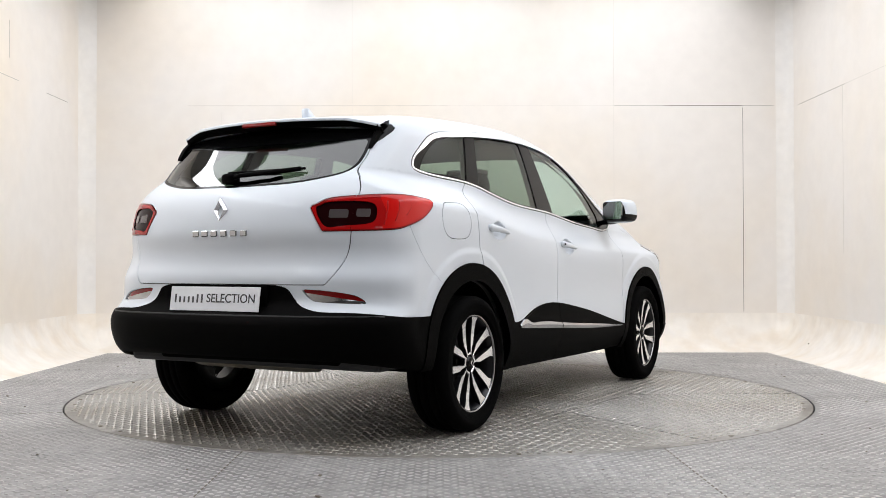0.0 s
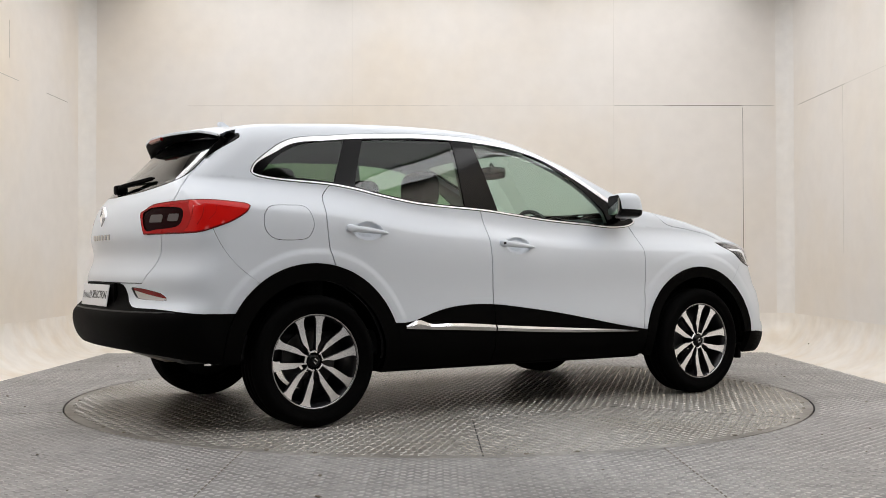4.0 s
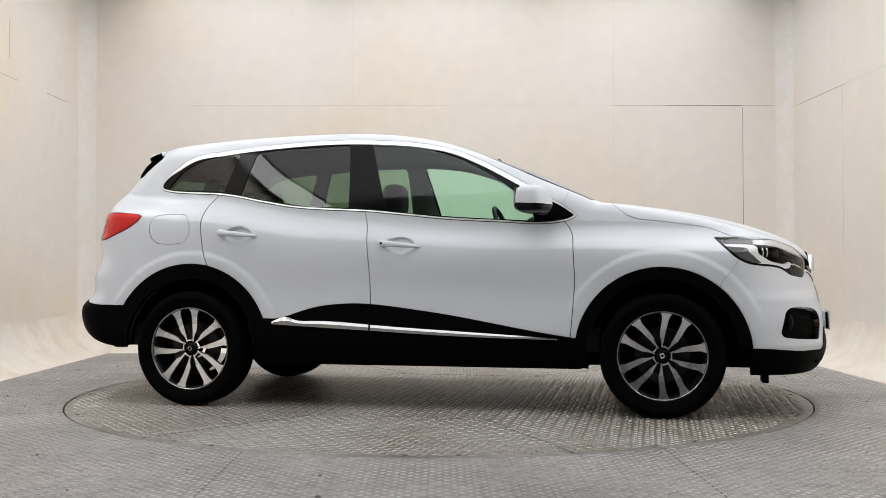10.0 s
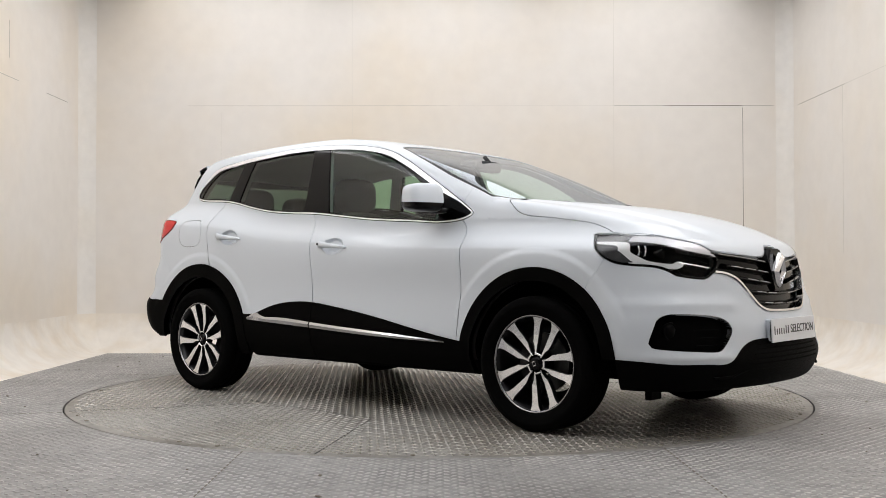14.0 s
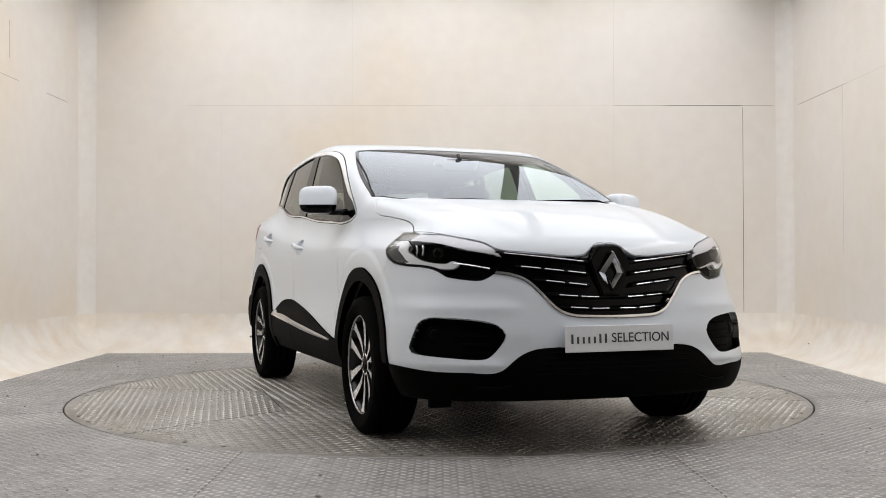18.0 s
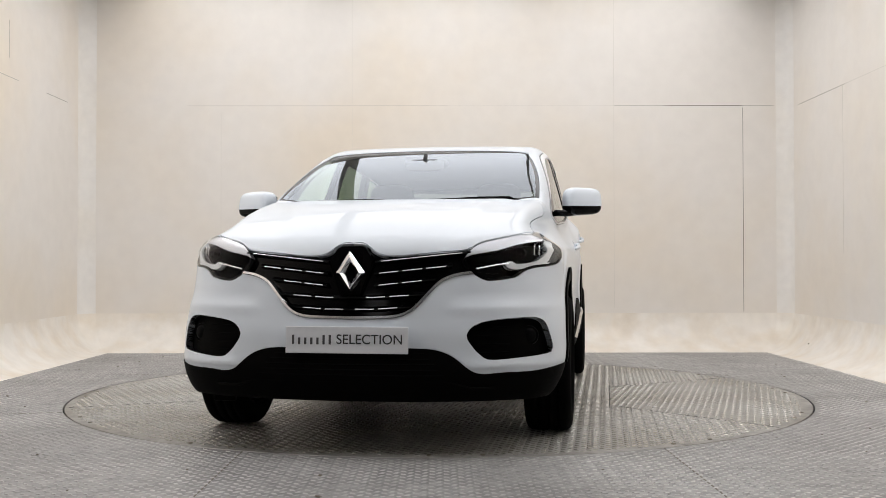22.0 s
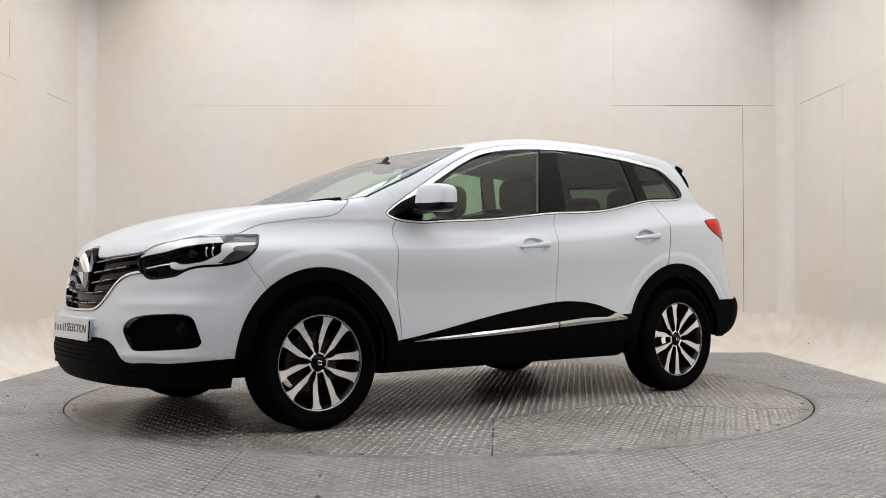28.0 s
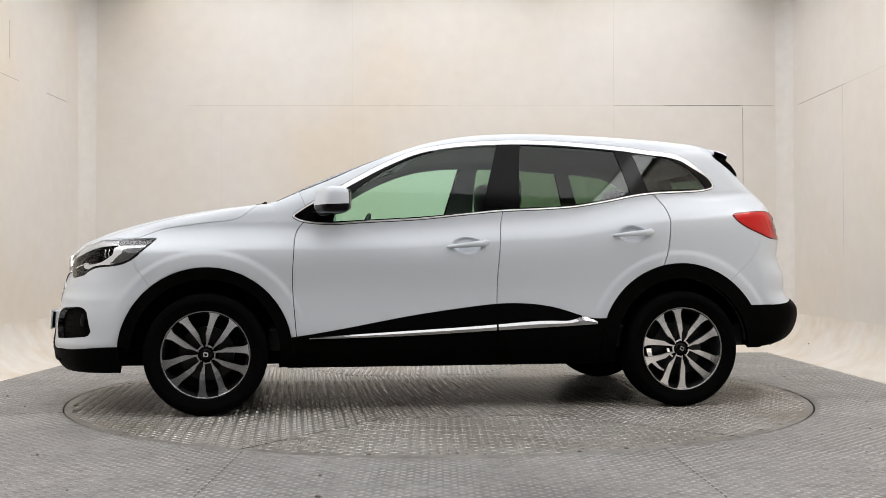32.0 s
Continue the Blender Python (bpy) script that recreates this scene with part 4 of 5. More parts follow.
def build_front(car):
    grille = part("grille", slab(bmesh.new(), [(front_x(0, 0.80) - 0.02, 0.001, 0.80), (front_x(0, 0.80) - 0.02, -0.001, 0.80), (front_x(0, 0.7) - 0.02, 0, 0.70)], 0.01, (1, 0, 0)), M_GLOSS, car, "black grille with chrome dashes")
    # blades and their chrome dashes
    for k, zb in enumerate((0.812, 0.762, 0.712, 0.663, 0.614)):
        ymax = (0.475, 0.40, 0.335, 0.292, 0.25)[k]
        zc = lambda y: zb + 0.105 * max(0, abs(y) - 0.10) * (1.0 if k < 3 else 0.6)
        y0 = 0.10 if k < 3 else 0.0
        for s in (-1, 1):
            bm = bmesh.new()
            n = 10
            ys = [y0 + (ymax + 0.02 - y0) * i / n for i in range(n + 1)]
            rows = []
            for y in ys:
                z = zc(y)
                x = front_x(y, z)
                rows.append([bm.verts.new((x + dx, s * y, z + dz)) for dx, dz in ((-0.004, -0.002), (-0.002, 0.004), (-0.03, 0.012), (-0.03, -0.008))])
            for a, b in zip(rows, rows[1:]):
                for i in range(4):
                    bm.faces.new((a[i], a[(i + 1) % 4], b[(i + 1) % 4], b[i]))
            bmesh.ops.recalc_face_normals(bm, faces=bm.faces)
            part("blade", bm, M_GLOSS, grille)
            segs = [(0.125, 0.46)] if k == 0 else []
            if k:
                y = 0.025 + 0.045 * (k % 2) if k > 2 else 0.12
                while y + 0.05 < ymax:
                    segs.append((y, min(y + 0.080, ymax)))
                    y += 0.098
            for a, b in segs:
                bm = bmesh.new()
                pts = [a + (b - a) * i / 5 for i in range(6)]
                tube(bm, [(front_x(y, zc(y)) - 0.0015, s * y, zc(y) + 0.002) for y in pts], 0.0030, 6, 0.8)
                part("chrome_dash", bm, M_DASH, grille, "chrome dash")
    # shield behind the emblem
    bm = bmesh.new()
    xs = front_x(0, 0.78)
    slab(bm, [(xs - 0.012, -0.055, 0.880), (xs - 0.012, 0.055, 0.880), (xs - 0.004, 0.098, 0.815), (xs + 0.008, 0.045, 0.672), (xs + 0.008, -0.045, 0.672), (xs - 0.004, -0.098, 0.815)], 0.06, (1, 0, 0))
    bmesh.ops.bevel(bm, geom=bm.edges[:], offset=0.006, segments=2, affect="EDGES")
    part("emblem_shield", bm, M_GLOSS, grille, "gloss black emblem shield")
    diamond("emblem", car, xs + 0.010, 0.768, 0.062, 0.092, 0, 0.018, 7)
    plate(car, 2.244, 0.491, -3, True)
    bm = bmesh.new()
    box(bm, 2.16, 2.232, -0.235, 0.235, 0.44, 0.545, 0.01)
    part("plate_bracket", bm, M_PAINT, car)
    # fog lamps, sensors
    for s in (-1, 1):
        bm = bmesh.new()
        lathe(bm, [(0.0, 0.012), (0.022, 0.010), (0.030, 0.004), (0.034, 0.0), (0.038, 0.006), (0.042, 0.0), (0.042, -0.03)], 24)
        ob = part("fog_lamp", bm, M_FOG, car, "round clear fog lamp", True)
        ob.matrix_basis = pose(front_x(0.735, 0.50) - 0.052, s * 0.735, 0.50, 0, 0, -90 + s * 22)
        for k in range(4):
            bm = bmesh.new()
            z = 0.435 + 0.035 * k
            tube(bm, [(front_x(y, z) - 0.028, s * y, z) for y in (0.53, 0.60, 0.66)], 0.003, 5)
            part("duct_slat", bm, M_UNDER, car)
        for x, z in ((1.79, 0.517),):
            bm = bmesh.new()
            lathe(bm, [(0.0, 0.0015), (0.009, 0.0012), (0.0098, -0.001), (0.0115, 0.0008), (0.0125, -0.003)], 18)
            ob = part("parking_sensor", bm, M_PAINT, car, "small round parking sensor", True)
            y = side_y(x, z) - 0.006
            ob.matrix_basis = pose(x, s * (y + 0.001), z, 0, 0, 0 if s > 0 else 180)
    bm = bmesh.new()
    box(bm, 1.835, 1.870, -0.72, -0.62, 0.180, 0.27, 0.006)
    part("air_deflector", bm, M_PLASTIC, car, "black air deflector")
    # lower mesh
    for k in range(5):
        bm = bmesh.new()
        z = 0.345 + 0.022 * k
        w = 0.40 - 0.02 * k
        tube(bm, [(front_x(y, z) + 0.002, y, z) for y in np.linspace(-w, w, 13)], 0.0042, 6)
        part("lower_slat", bm, M_UNDER, car)
    bm = bmesh.new()
    tube(bm, [(front_x(y, 0.30) + 0.004, y, 0.318 - 0.03 * step(0.40, 0.52, abs(y))) for y in np.linspace(-0.60, 0.60, 25)], 0.007, 6)
    part("lower_lip", bm, M_PLASTIC, car)
    # wipers
    for pts in (((1.075, 0.50, 1.138), (1.045, 0.42, 1.150), (1.060, 0.20, 1.140), (1.068, 0.02, 1.134)), ((1.05, 0.62, 1.130), (1.02, 0.56, 1.152), (1.04, 0.42, 1.150), (1.052, 0.28, 1.143)), ((1.075, -0.05, 1.136), (1.062, -0.2, 1.142), (1.062, -0.4, 1.138), (1.045, -0.56, 1.138))):
        bm = bmesh.new()
        tube(bm, pts, 0.010, 8)
        part("wiper", bm, M_PLASTIC, car, "black windscreen wiper", True)


def build_rear(car):
    # spoiler: a white top over black undersides
    n = 16
    cols = [(-0.596 + 1.192 * i / n) for i in range(n + 1)]

    def strip(rows, mat, name, label, flip=False):
        bm = bmesh.new()
        vs = [[bm.verts.new(p) for p in r] for r in rows]
        for a, b in zip(vs, vs[1:]):
            for i in range(len(a) - 1):
                bm.faces.new((a[i], a[i + 1], b[i + 1], b[i]))
        bmesh.ops.recalc_face_normals(bm, faces=bm.faces)
        ob = part(name, bm, mat, car, label, True)
        return ob
    def roof_z(x, y):
        return float(F_ROOF(x)) - 0.022 * y * y - 0.10 * y ** 6 - 0.026 * float(step(0.44, 0.62, abs(y)))
    def lip(y):
        return -1.868 + 0.42 * y * y, roof_z(-1.82, y) - 0.006
    rows_top, rows_in, rows_under = [], [], []
    for y in cols:
        lx, lz = lip(y)
        x0 = -1.645 + 0.02 * y * y
        z0 = roof_z(x0, y) + 0.001
        rows_top.append([(x0, y, z0 - 0.02), (x0, y, z0), (x0 + (lx - x0) * 0.5, y, z0 + (lz - z0) * 0.46 + 0.003), (lx + 0.012, y, lz + 0.006), (lx, y, lz), (lx + 0.004, y, lz - 0.010)])
        ux = rear_x(y, lz - 0.032) - 0.004
        rows_under.append([(lx + 0.004, y, lz - 0.010), (lx + 0.015, y, lz - 0.018), ((lx + ux) / 2, y, lz - 0.026), (ux, y, lz - 0.032), (ux + 0.03, y, lz - 0.02)])
    strip(rows_top, M_PAINT, "spoiler", "white roof spoiler")
    strip(rows_under, M_PLASTIC, "spoiler_underside", "black spoiler underside")
    for sy in (-1, 1):
        ye = 0.584
        lx, lz = lip(ye)
        side_pts = [(lx, lz - 0.002), (lx + 0.05, lz - 0.020), (rear_x(ye - 0.01, lz - 0.034) + 0.006, lz - 0.034), (rear_x(ye - 0.01, 1.38) + 0.012, 1.38), (rear_x(ye - 0.014, 1.335) + 0.004, 1.335), (rear_x(ye - 0.014, 1.355) - 0.010, 1.355), (rear_x(ye - 0.012, 1.40) - 0.026, 1.40), (lx + 0.012, lz - 0.026)]
        bm = bmesh.new()
        slab(bm, [(px, sy * (ye + 0.008 - 0.10 * max(0.0, pz - 1.40)), pz) for px, pz in side_pts], 0.020, (0, sy, 0))
        part("spoiler_end", bm, M_PLASTIC, car, "black upright end of the spoiler")
    bm = bmesh.new()
    box(bm, -0.008, 0.008, -0.10, 0.10, -0.009, 0.009, 0.003)
    ob = part("brake_lamp", bm, M_REFLECT, car, "dark red high brake lamp")
    ob.matrix_basis = pose(lip(0)[0] + 0.009, 0, lip(0)[1] - 0.017, 0, 20, 0)
    # emblem, letters as plain bars
    diamond("rear_emblem", car, rear_x(0, 1.05) - 0.004, 1.050, 0.042, 0.058, 180, 0.012)
    bm = bmesh.new()
    for y in (0.140, 0.084, 0.028, -0.028, -0.084, -0.140):
        box(bm, rear_x(y, 0.945) - 0.005, rear_x(y, 0.945) + 0.004, y - 0.019, y + 0.019, 0.931, 0.959, 0.003, 1)
    part("badge_bars", bm, M_SATIN, car, "chrome bars of the tailgate badge")
    plate(car, -2.176, 0.649, -8, False)
    bm = bmesh.new()
    box(bm, -2.150, -2.10, -0.28, 0.28, 0.585, 0.715, 0.006)
    part("plate_recess", bm, M_PLASTIC, car)
    # wiper
    bm = bmesh.new()
    tube(bm, [(rear_x(y, z) - o, y, z) for y, z, o in ((0.02, 1.196, 0.015), (-0.05, 1.214, 0.035), (-0.18, 1.222, 0.03), (-0.34, 1.238, 0.018))], 0.011, 8)
    rounded(bm, (rear_x(0.02, 1.2) - 0.01, 0.02, 1.20), (0.03, 0.035, 0.026))
    part("rear_wiper", bm, M_PLASTIC, car, "black rear wiper", True)
    bm = bmesh.new()
    tube(bm, [(rear_x(y, 1.235) - 0.012, y, 1.232 + 0.02 * abs(y)) for y in (0.06, -0.05, -0.18, -0.30, -0.36)], 0.006, 6)
    part("wiper_blade", bm, M_PLASTIC, car)
    # aerial
    bm = bmesh.new()
    z = float(F_ROOF(-1.45)) - 0.004
    slab(bm, [(-1.385, 0.018, z + 0.004), (-1.50, 0.018, z), (-1.52, 0.006, z + 0.062), (-1.50, 0.004, z + 0.066)], 0.036, (0, 1, 0))
    bmesh.ops.bevel(bm, geom=bm.edges[:], offset=0.005, segments=2, affect="EDGES")
    part("aerial", bm, M_PAINT, car, "white shark-fin aerial", True)
    # silencer and tail pipe
    bm = bmesh.new()
    tube(bm, [(-1.86, 0.36, 0.362), (-1.88, 0.3, 0.36), (-1.88, -0.30, 0.355), (-1.87, -0.36, 0.36)], 0.05, 14)
    part("silencer", bm, M_SILENCER, car, "dull steel silencer", True)
    # bumper folds, the light caught along the ledge put into a paler plastic
    for z, w in ((0.575, 0.80),):
        bm = bmesh.new()
        tube(bm, [(rear_x(y, z) + 0.002, y, z) for y in np.linspace(-w, w, 21)], 0.008, 6)
        part("bumper_fold", bm, M_LIT_LEDGE, car, "", True)


def build_sides(car):
    for s in (-1, 1):
        for a, b in ((-0.82, -0.256), (-0.246, 0.78)):
            bm = bmesh.new()
            rows = []
            for i in range(33):
                x = a + (b - a) * i / 32
                lo, hi = float(TRIM_LOW(x)), float(TRIM_TOP(x))
                y = side_y(x, (lo + hi) / 2)
                rows.append([bm.verts.new((x, s * (y + dy), z)) for dy, z in ((0.002, lo - 0.002), (0.017, lo), (0.021, lo + (hi - lo) * 0.55), (0.013, hi), (0.002, hi + 0.002))])
            for p, q in zip(rows, rows[1:]):
                for k in range(4):
                    bm.faces.new((p[k], p[k + 1], q[k + 1], q[k]))
            bm.faces.new(rows[0])
            bm.faces.new(rows[-1])
            bmesh.ops.recalc_face_normals(bm, faces=bm.faces)
            part("trim_strip", bm, M_SATIN, car, "satin silver trim strip")
        for k, (hx, hz) in enumerate(HANDLES):
            bm = bmesh.new()
            rings = []
            for i in range(17):
                a = i / 16
                x = hx - 0.118 + 0.236 * a
                y0 = side_y(hx - 0.118 if a < 0.5 else hx + 0.118, hz)
                out = -0.006 + 0.036 * math.sin(math.pi * min(max((a + 0.07) / 1.14, 0), 1)) ** 0.5
                tall = (0.020 if a < 0.17 else 0.0165 - 0.0085 * ((a - 0.17) / 0.83) ** 1.6) * (0.55 if i in (0, 16) else 1.0)
                zc = hz + 0.010 - 0.022 * a
                rings.append([bm.verts.new((x, s * (y0 + out - 0.009 + 0.011 * math.cos(q)), zc + tall * math.sin(q))) for q in [2 * math.pi * m / 12 for m in range(12)]])
            for p, q in zip(rings, rings[1:]):
                for m in range(12):
                    bm.faces.new((p[m], p[(m + 1) % 12], q[(m + 1) % 12], q[m]))
            bm.faces.new(rings[0])
            bm.faces.new(rings[-1])
            bmesh.ops.recalc_face_normals(bm, faces=bm.faces)
            h = part("door_handle", bm, M_PAINT, car, "white pull handle", True)
            if k == 0 and s < 0:
                bm = bmesh.new()
                lathe(bm, [(0.0, 0.0015), (0.006, 0.0015), (0.0075, -0.004)], 14)
                ob = part("key_lock", bm, M_GAP, h, "dark key hole")
                ob.matrix_basis = pose(hx - 0.098, s * (side_y(hx - 0.118, hz) + 0.0215), hz + 0.009, 0, 0, 180)
        # mirror
        sweep = pose(0.650, s * 0.912, 0) @ pose(0, 0, 0, 0, 0, s * 20) @ pose(-0.650, -s * 0.912, 0)
        def warp(v):
            return Vector((v.x * (1.0 - 0.18 * (v.z + 1) / 2) + 0.10 * v.z * (-1) * (v.x > 0), v.y, v.z * (0.92 + 0.10 * (-s * 0 + 0.5 * (1 - v.y * s)))))
        bm = bmesh.new()
        rounded(bm, (0.664, s * 0.926, 1.152), (0.084, 0.100, 0.077), 0.5, 0.45, 28, 16, warp)
        bmesh.ops.bisect_plane(bm, geom=bm.verts[:] + bm.edges[:] + bm.faces[:], plane_co=(0.64, 0, 1.128), plane_no=(0.05, 0, 1), clear_inner=True)
        bmesh.ops.bisect_plane(bm, geom=bm.verts[:] + bm.edges[:] + bm.faces[:], plane_co=(0.606, 0, 1.122), plane_no=(1, 0, 0.1), clear_inner=True)
        bmesh.ops.transform(bm, matrix=sweep, verts=bm.verts)
        cap = part("wing_mirror", bm, M_PAINT, car, "white mirror housing with black base", True)
        bm = bmesh.new()
        rounded(bm, (0.664, s * 0.926, 1.150), (0.0825, 0.098, 0.0765), 0.5, 0.45, 28, 16, warp)
        bmesh.ops.transform(bm, matrix=sweep, verts=bm.verts)
        part("mirror_base", bm, M_GLOSS, cap, "gloss black mirror base", True)
        bm = bmesh.new()
        slab(bm, [(0.5850, s * (0.926 + 0.078 * a), 1.154 + 0.056 * b) for a, b in ((-1, -0.7), (-0.8, -1), (0.8, -1), (1, -0.6), (1, 0.7), (0.8, 1), (-0.8, 1), (-1, 0.8))], 0.01, (-1, 0, 0))
        bmesh.ops.transform(bm, matrix=sweep, verts=bm.verts)
        part("mirror_glass", bm, M_MIRROR, cap, "mirror glass")
        bm = bmesh.new()
        tube(bm, [(0.66, s * 0.93, 1.098), (0.70, s * 0.86, 1.085), (0.735, s * 0.79, 1.085)], 0.030, 10, 0.6)
        part("mirror_arm", bm, M_GLOSS, cap, "gloss black mirror arm", True)


def build_cabin(car):
    def seat(x, y, w, lean, name="seat"):
        bm = bmesh.new()
        rounded(bm, (x, y, 0.56), (0.26, w, 0.09), 0.5, 0.4)
        ob = part(name, bm, M_SEAT, car, "dark cloth seat", True)
        bm = bmesh.new()
        rounded(bm, (0, 0, 0.27), (0.075, w, 0.31), 0.55, 0.5)
        b = part("backrest", bm, M_SEAT, ob, "", True)
        b.matrix_basis = pose(x - 0.24, y, 0.57, 0, -lean, 0)
        return ob
    def headrest(seat_ob, x, y, z):
        bm = bmesh.new()
        rounded(bm, (x, y, z), (0.070, 0.148, 0.108), 0.6, 0.55)
        for k in (-0.05, 0.05):
            tube(bm, [(x + 0.01, y + k, z - 0.16), (x, y + k, z)], 0.007, 6)
        part("headrest", bm, M_SEAT, seat_ob, "dark headrest on two posts", True)
    for y in (-0.36, 0.36):
        s = seat(0.0, y, 0.25, 16)
        headrest(s, -0.42, y, 1.235)
    s = seat(-0.92, 0.0, 0.62, 14, "rear_bench")
    for y in (-0.42, 0.42):
        headrest(s, -1.34, y, 1.21)
    headrest(s, -1.34, 0.0, 1.17)
    bm = bmesh.new()
    rounded(bm, (0.86, 0, 0.86), (0.30, 0.73, 0.19), 0.5, 0.35, 28, 12)
    rounded(bm, (0.68, -0.36, 1.035), (0.12, 0.20, 0.05), 0.6, 0.6)
    part("dashboard", bm, M_TRIM, car, "dark grey dashboard", True)
    bm = bmesh.new()
    lo = [Vector((0, 0.185 * math.cos(a), 0.185 * math.sin(a))) for a in np.linspace(0, 2 * math.pi, 33)]
    tube(bm, lo, 0.014, 8)
    for a in (0, 180, 270):
        tube(bm, [(0.02, 0, 0), (0.0, 0.18 * math.cos(radians(a)), 0.18 * math.sin(radians(a)))], 0.012, 6)
    rounded(bm, (0.02, 0, 0), (0.03, 0.06, 0.05))
    ob = part("steering_wheel", bm, M_TRIM, car, "black steering wheel", True)
    ob.matrix_basis = pose(0.44, -0.36, 0.965, 0, -24, 0)
    bm = bmesh.new()
    rounded(bm, (0.36, 0, 1.395), (0.02, 0.115, 0.035), 0.5, 0.5)
    tube(bm, [(0.37, 0, 1.42), (0.33, 0, 1.46)], 0.012, 6)
    part("inner_mirror", bm, M_TRIM, car, "black inside mirror", True)
    bm = bmesh.new()
    box(bm, 0.24, 0.36, -0.13, 0.13, 1.395, 1.43, 0.012)
    part("camera_housing", bm, M_TRIM, car, "black sensor housing behind the windscreen")
    bm = bmesh.new()
    box(bm, -1.95, 1.0, -0.74, 0.74, 0.33, 0.46, 0.02)
    part("cabin_floor", bm, M_TRIM, car)
    bm = bmesh.new()
    box(bm, -2.02, -1.42, -0.60, 0.60, 1.02, 1.05, 0.01)
    part("parcel_shelf", bm, M_TRIM, car, "dark parcel shelf")


def build_wheel():
    """A wheel lying about the y axis, its outer face towards +y."""
    wheel = part("wheel", lathe(bmesh.new(), [(0.150, -0.09), (0.205, -0.085), (0.212, -0.02), (0.216, 0.055), (0.228, 0.082), (0.236, 0.086), (0.236, 0.078), (0.222, 0.06), (0.205, -0.10), (0.15, -0.10)], 64), M_ALLOY_DARK, None, "", True)
    prof = [(0.222, -0.095), (0.232, -0.105), (0.262, -0.112), (0.298, -0.108), (0.316, -0.098), (0.325, -0.082), (0.3265, -0.06)]
    for c in (-0.045, 0.0, 0.045):
        prof += [(0.3265, c - 0.008), (0.319, c - 0.006), (0.319, c + 0.006), (0.3265, c + 0.008)]
    prof += [(0.3265, 0.06), (0.325, 0.082), (0.316, 0.098), (0.298, 0.108), (0.280, 0.1115), (0.2795, 0.1105), (0.268, 0.1125), (0.2675, 0.1115), (0.250, 0.110), (0.240, 0.103), (0.235, 0.092), (0.225, 0.085)]
    part("tyre", lathe(bmesh.new(), prof, 72), M_TYRE, wheel, "black rubber tyre", True)
    lip = [(0.237, 0.086), (0.2375, 0.091), (0.234, 0.094), (0.228, 0.092), (0.226, 0.086)]
    part("rim_lip", lathe(bmesh.new(), lip, 72), M_DULL, wheel, "bright machined rim edge", True)
    for i in range(5):
        for s in (-1, 1):
            base = math.radians(72 * i + 90)
            bm = bmesh.new()
            # a spoke: thin at the hub, kinked wider a third of the way out, flared into the rim
            prof2 = [(0.041, 0.0150, 0.0212), (0.062, 0.0178, 0.0262), (0.084, 0.0210, 0.0360), (0.104, 0.0240, 0.0490), (0.140, 0.0285, 0.0580), (0.182, 0.0330, 0.0660), (0.204, 0.0330, 0.0720), (0.219, 0.0280, 0.0810), (0.231, 0.0170, 0.0960)]
            rows = []
            for r, u0, u1 in prof2:
                mid = base + s * (u0 + u1) / 2 / r
                half = (u1 - u0) / 2
                c, sn = math.cos(mid), math.sin(mid)
                yy = 0.070 - 0.012 * (r / 0.23) ** 2 + 0.028 * (r / 0.23) ** 3
                ring = []
                for w, dy in ((-half, 0.0), (half, 0.0), (half * 0.9, -0.032), (-half * 0.9, -0.032)):
                    ring.append(bm.verts.new((r * c - w * sn, yy + dy, r * sn + w * c)))
                rows.append(ring)
            for p, q in zip(rows, rows[1:]):
                for k in range(4):
                    bm.faces.new((p[k], p[(k + 1) % 4], q[(k + 1) % 4], q[k]))
            bm.faces.new(rows[0][::-1])
            bm.faces.new(rows[-1])
            bmesh.ops.recalc_face_normals(bm, faces=bm.faces)
            ob = part("spoke", bm, M_ALLOY, wheel, "machined silver spoke with dark flanks")
            ob.data.materials.append(M_ALLOY_DARK)
            for f in ob.data.polygons:
                f.material_index = 0 if f.normal.y > 0.7 else 1
    # bridges that close each spoke pair in a U at the hub
    for i in range(5):
        base = math.radians(72 * i + 90)
        bm = bmesh.new()
        box(bm, 0.040, 0.052, 0.040, 0.0715, -0.0225, 0.0225, 0.003, 1, Matrix.Rotation(-base, 4, "Y"))
        part("spoke_bridge", bm, M_ALLOY, wheel)
    part("hub_cap", lathe(bmesh.new(), [(0.0, 0.080), (0.024, 0.080), (0.030, 0.077), (0.034, 0.066), (0.052, 0.060), (0.056, 0.03)], 32), M_GLOSS, wheel, "gloss black hub cap", True)
    bm = bmesh.new()
    for a in range(4):
        t0, t1 = math.radians(90 * a + 45), math.radians(90 * a + 135)
        p = [Vector((r * (0.75 if k % 2 else 1) * math.cos(t), 0.082, r * (1.0) * math.sin(t))) for k, (t, r) in enumerate(((radians(90 * a), 0.014), (radians(90 * a + 90), 0.014)))]
        tube(bm, p, 0.0028, 6)
    part("hub_emblem", bm, M_DASH, wheel, "chrome diamond emblem")
    part("brake_disc", lathe(bmesh.new(), [(0.06, 0.0), (0.145, 0.0), (0.145, -0.02), (0.06, -0.02)], 48), M_STEEL, wheel, "bare steel brake disc")
    bm = bmesh.new()
    box(bm, -0.05, 0.05, -0.045, 0.02, -0.155, -0.085, 0.012)
    part("brake_caliper", bm, M_STEEL, wheel, "grey brake caliper")
    return wheel


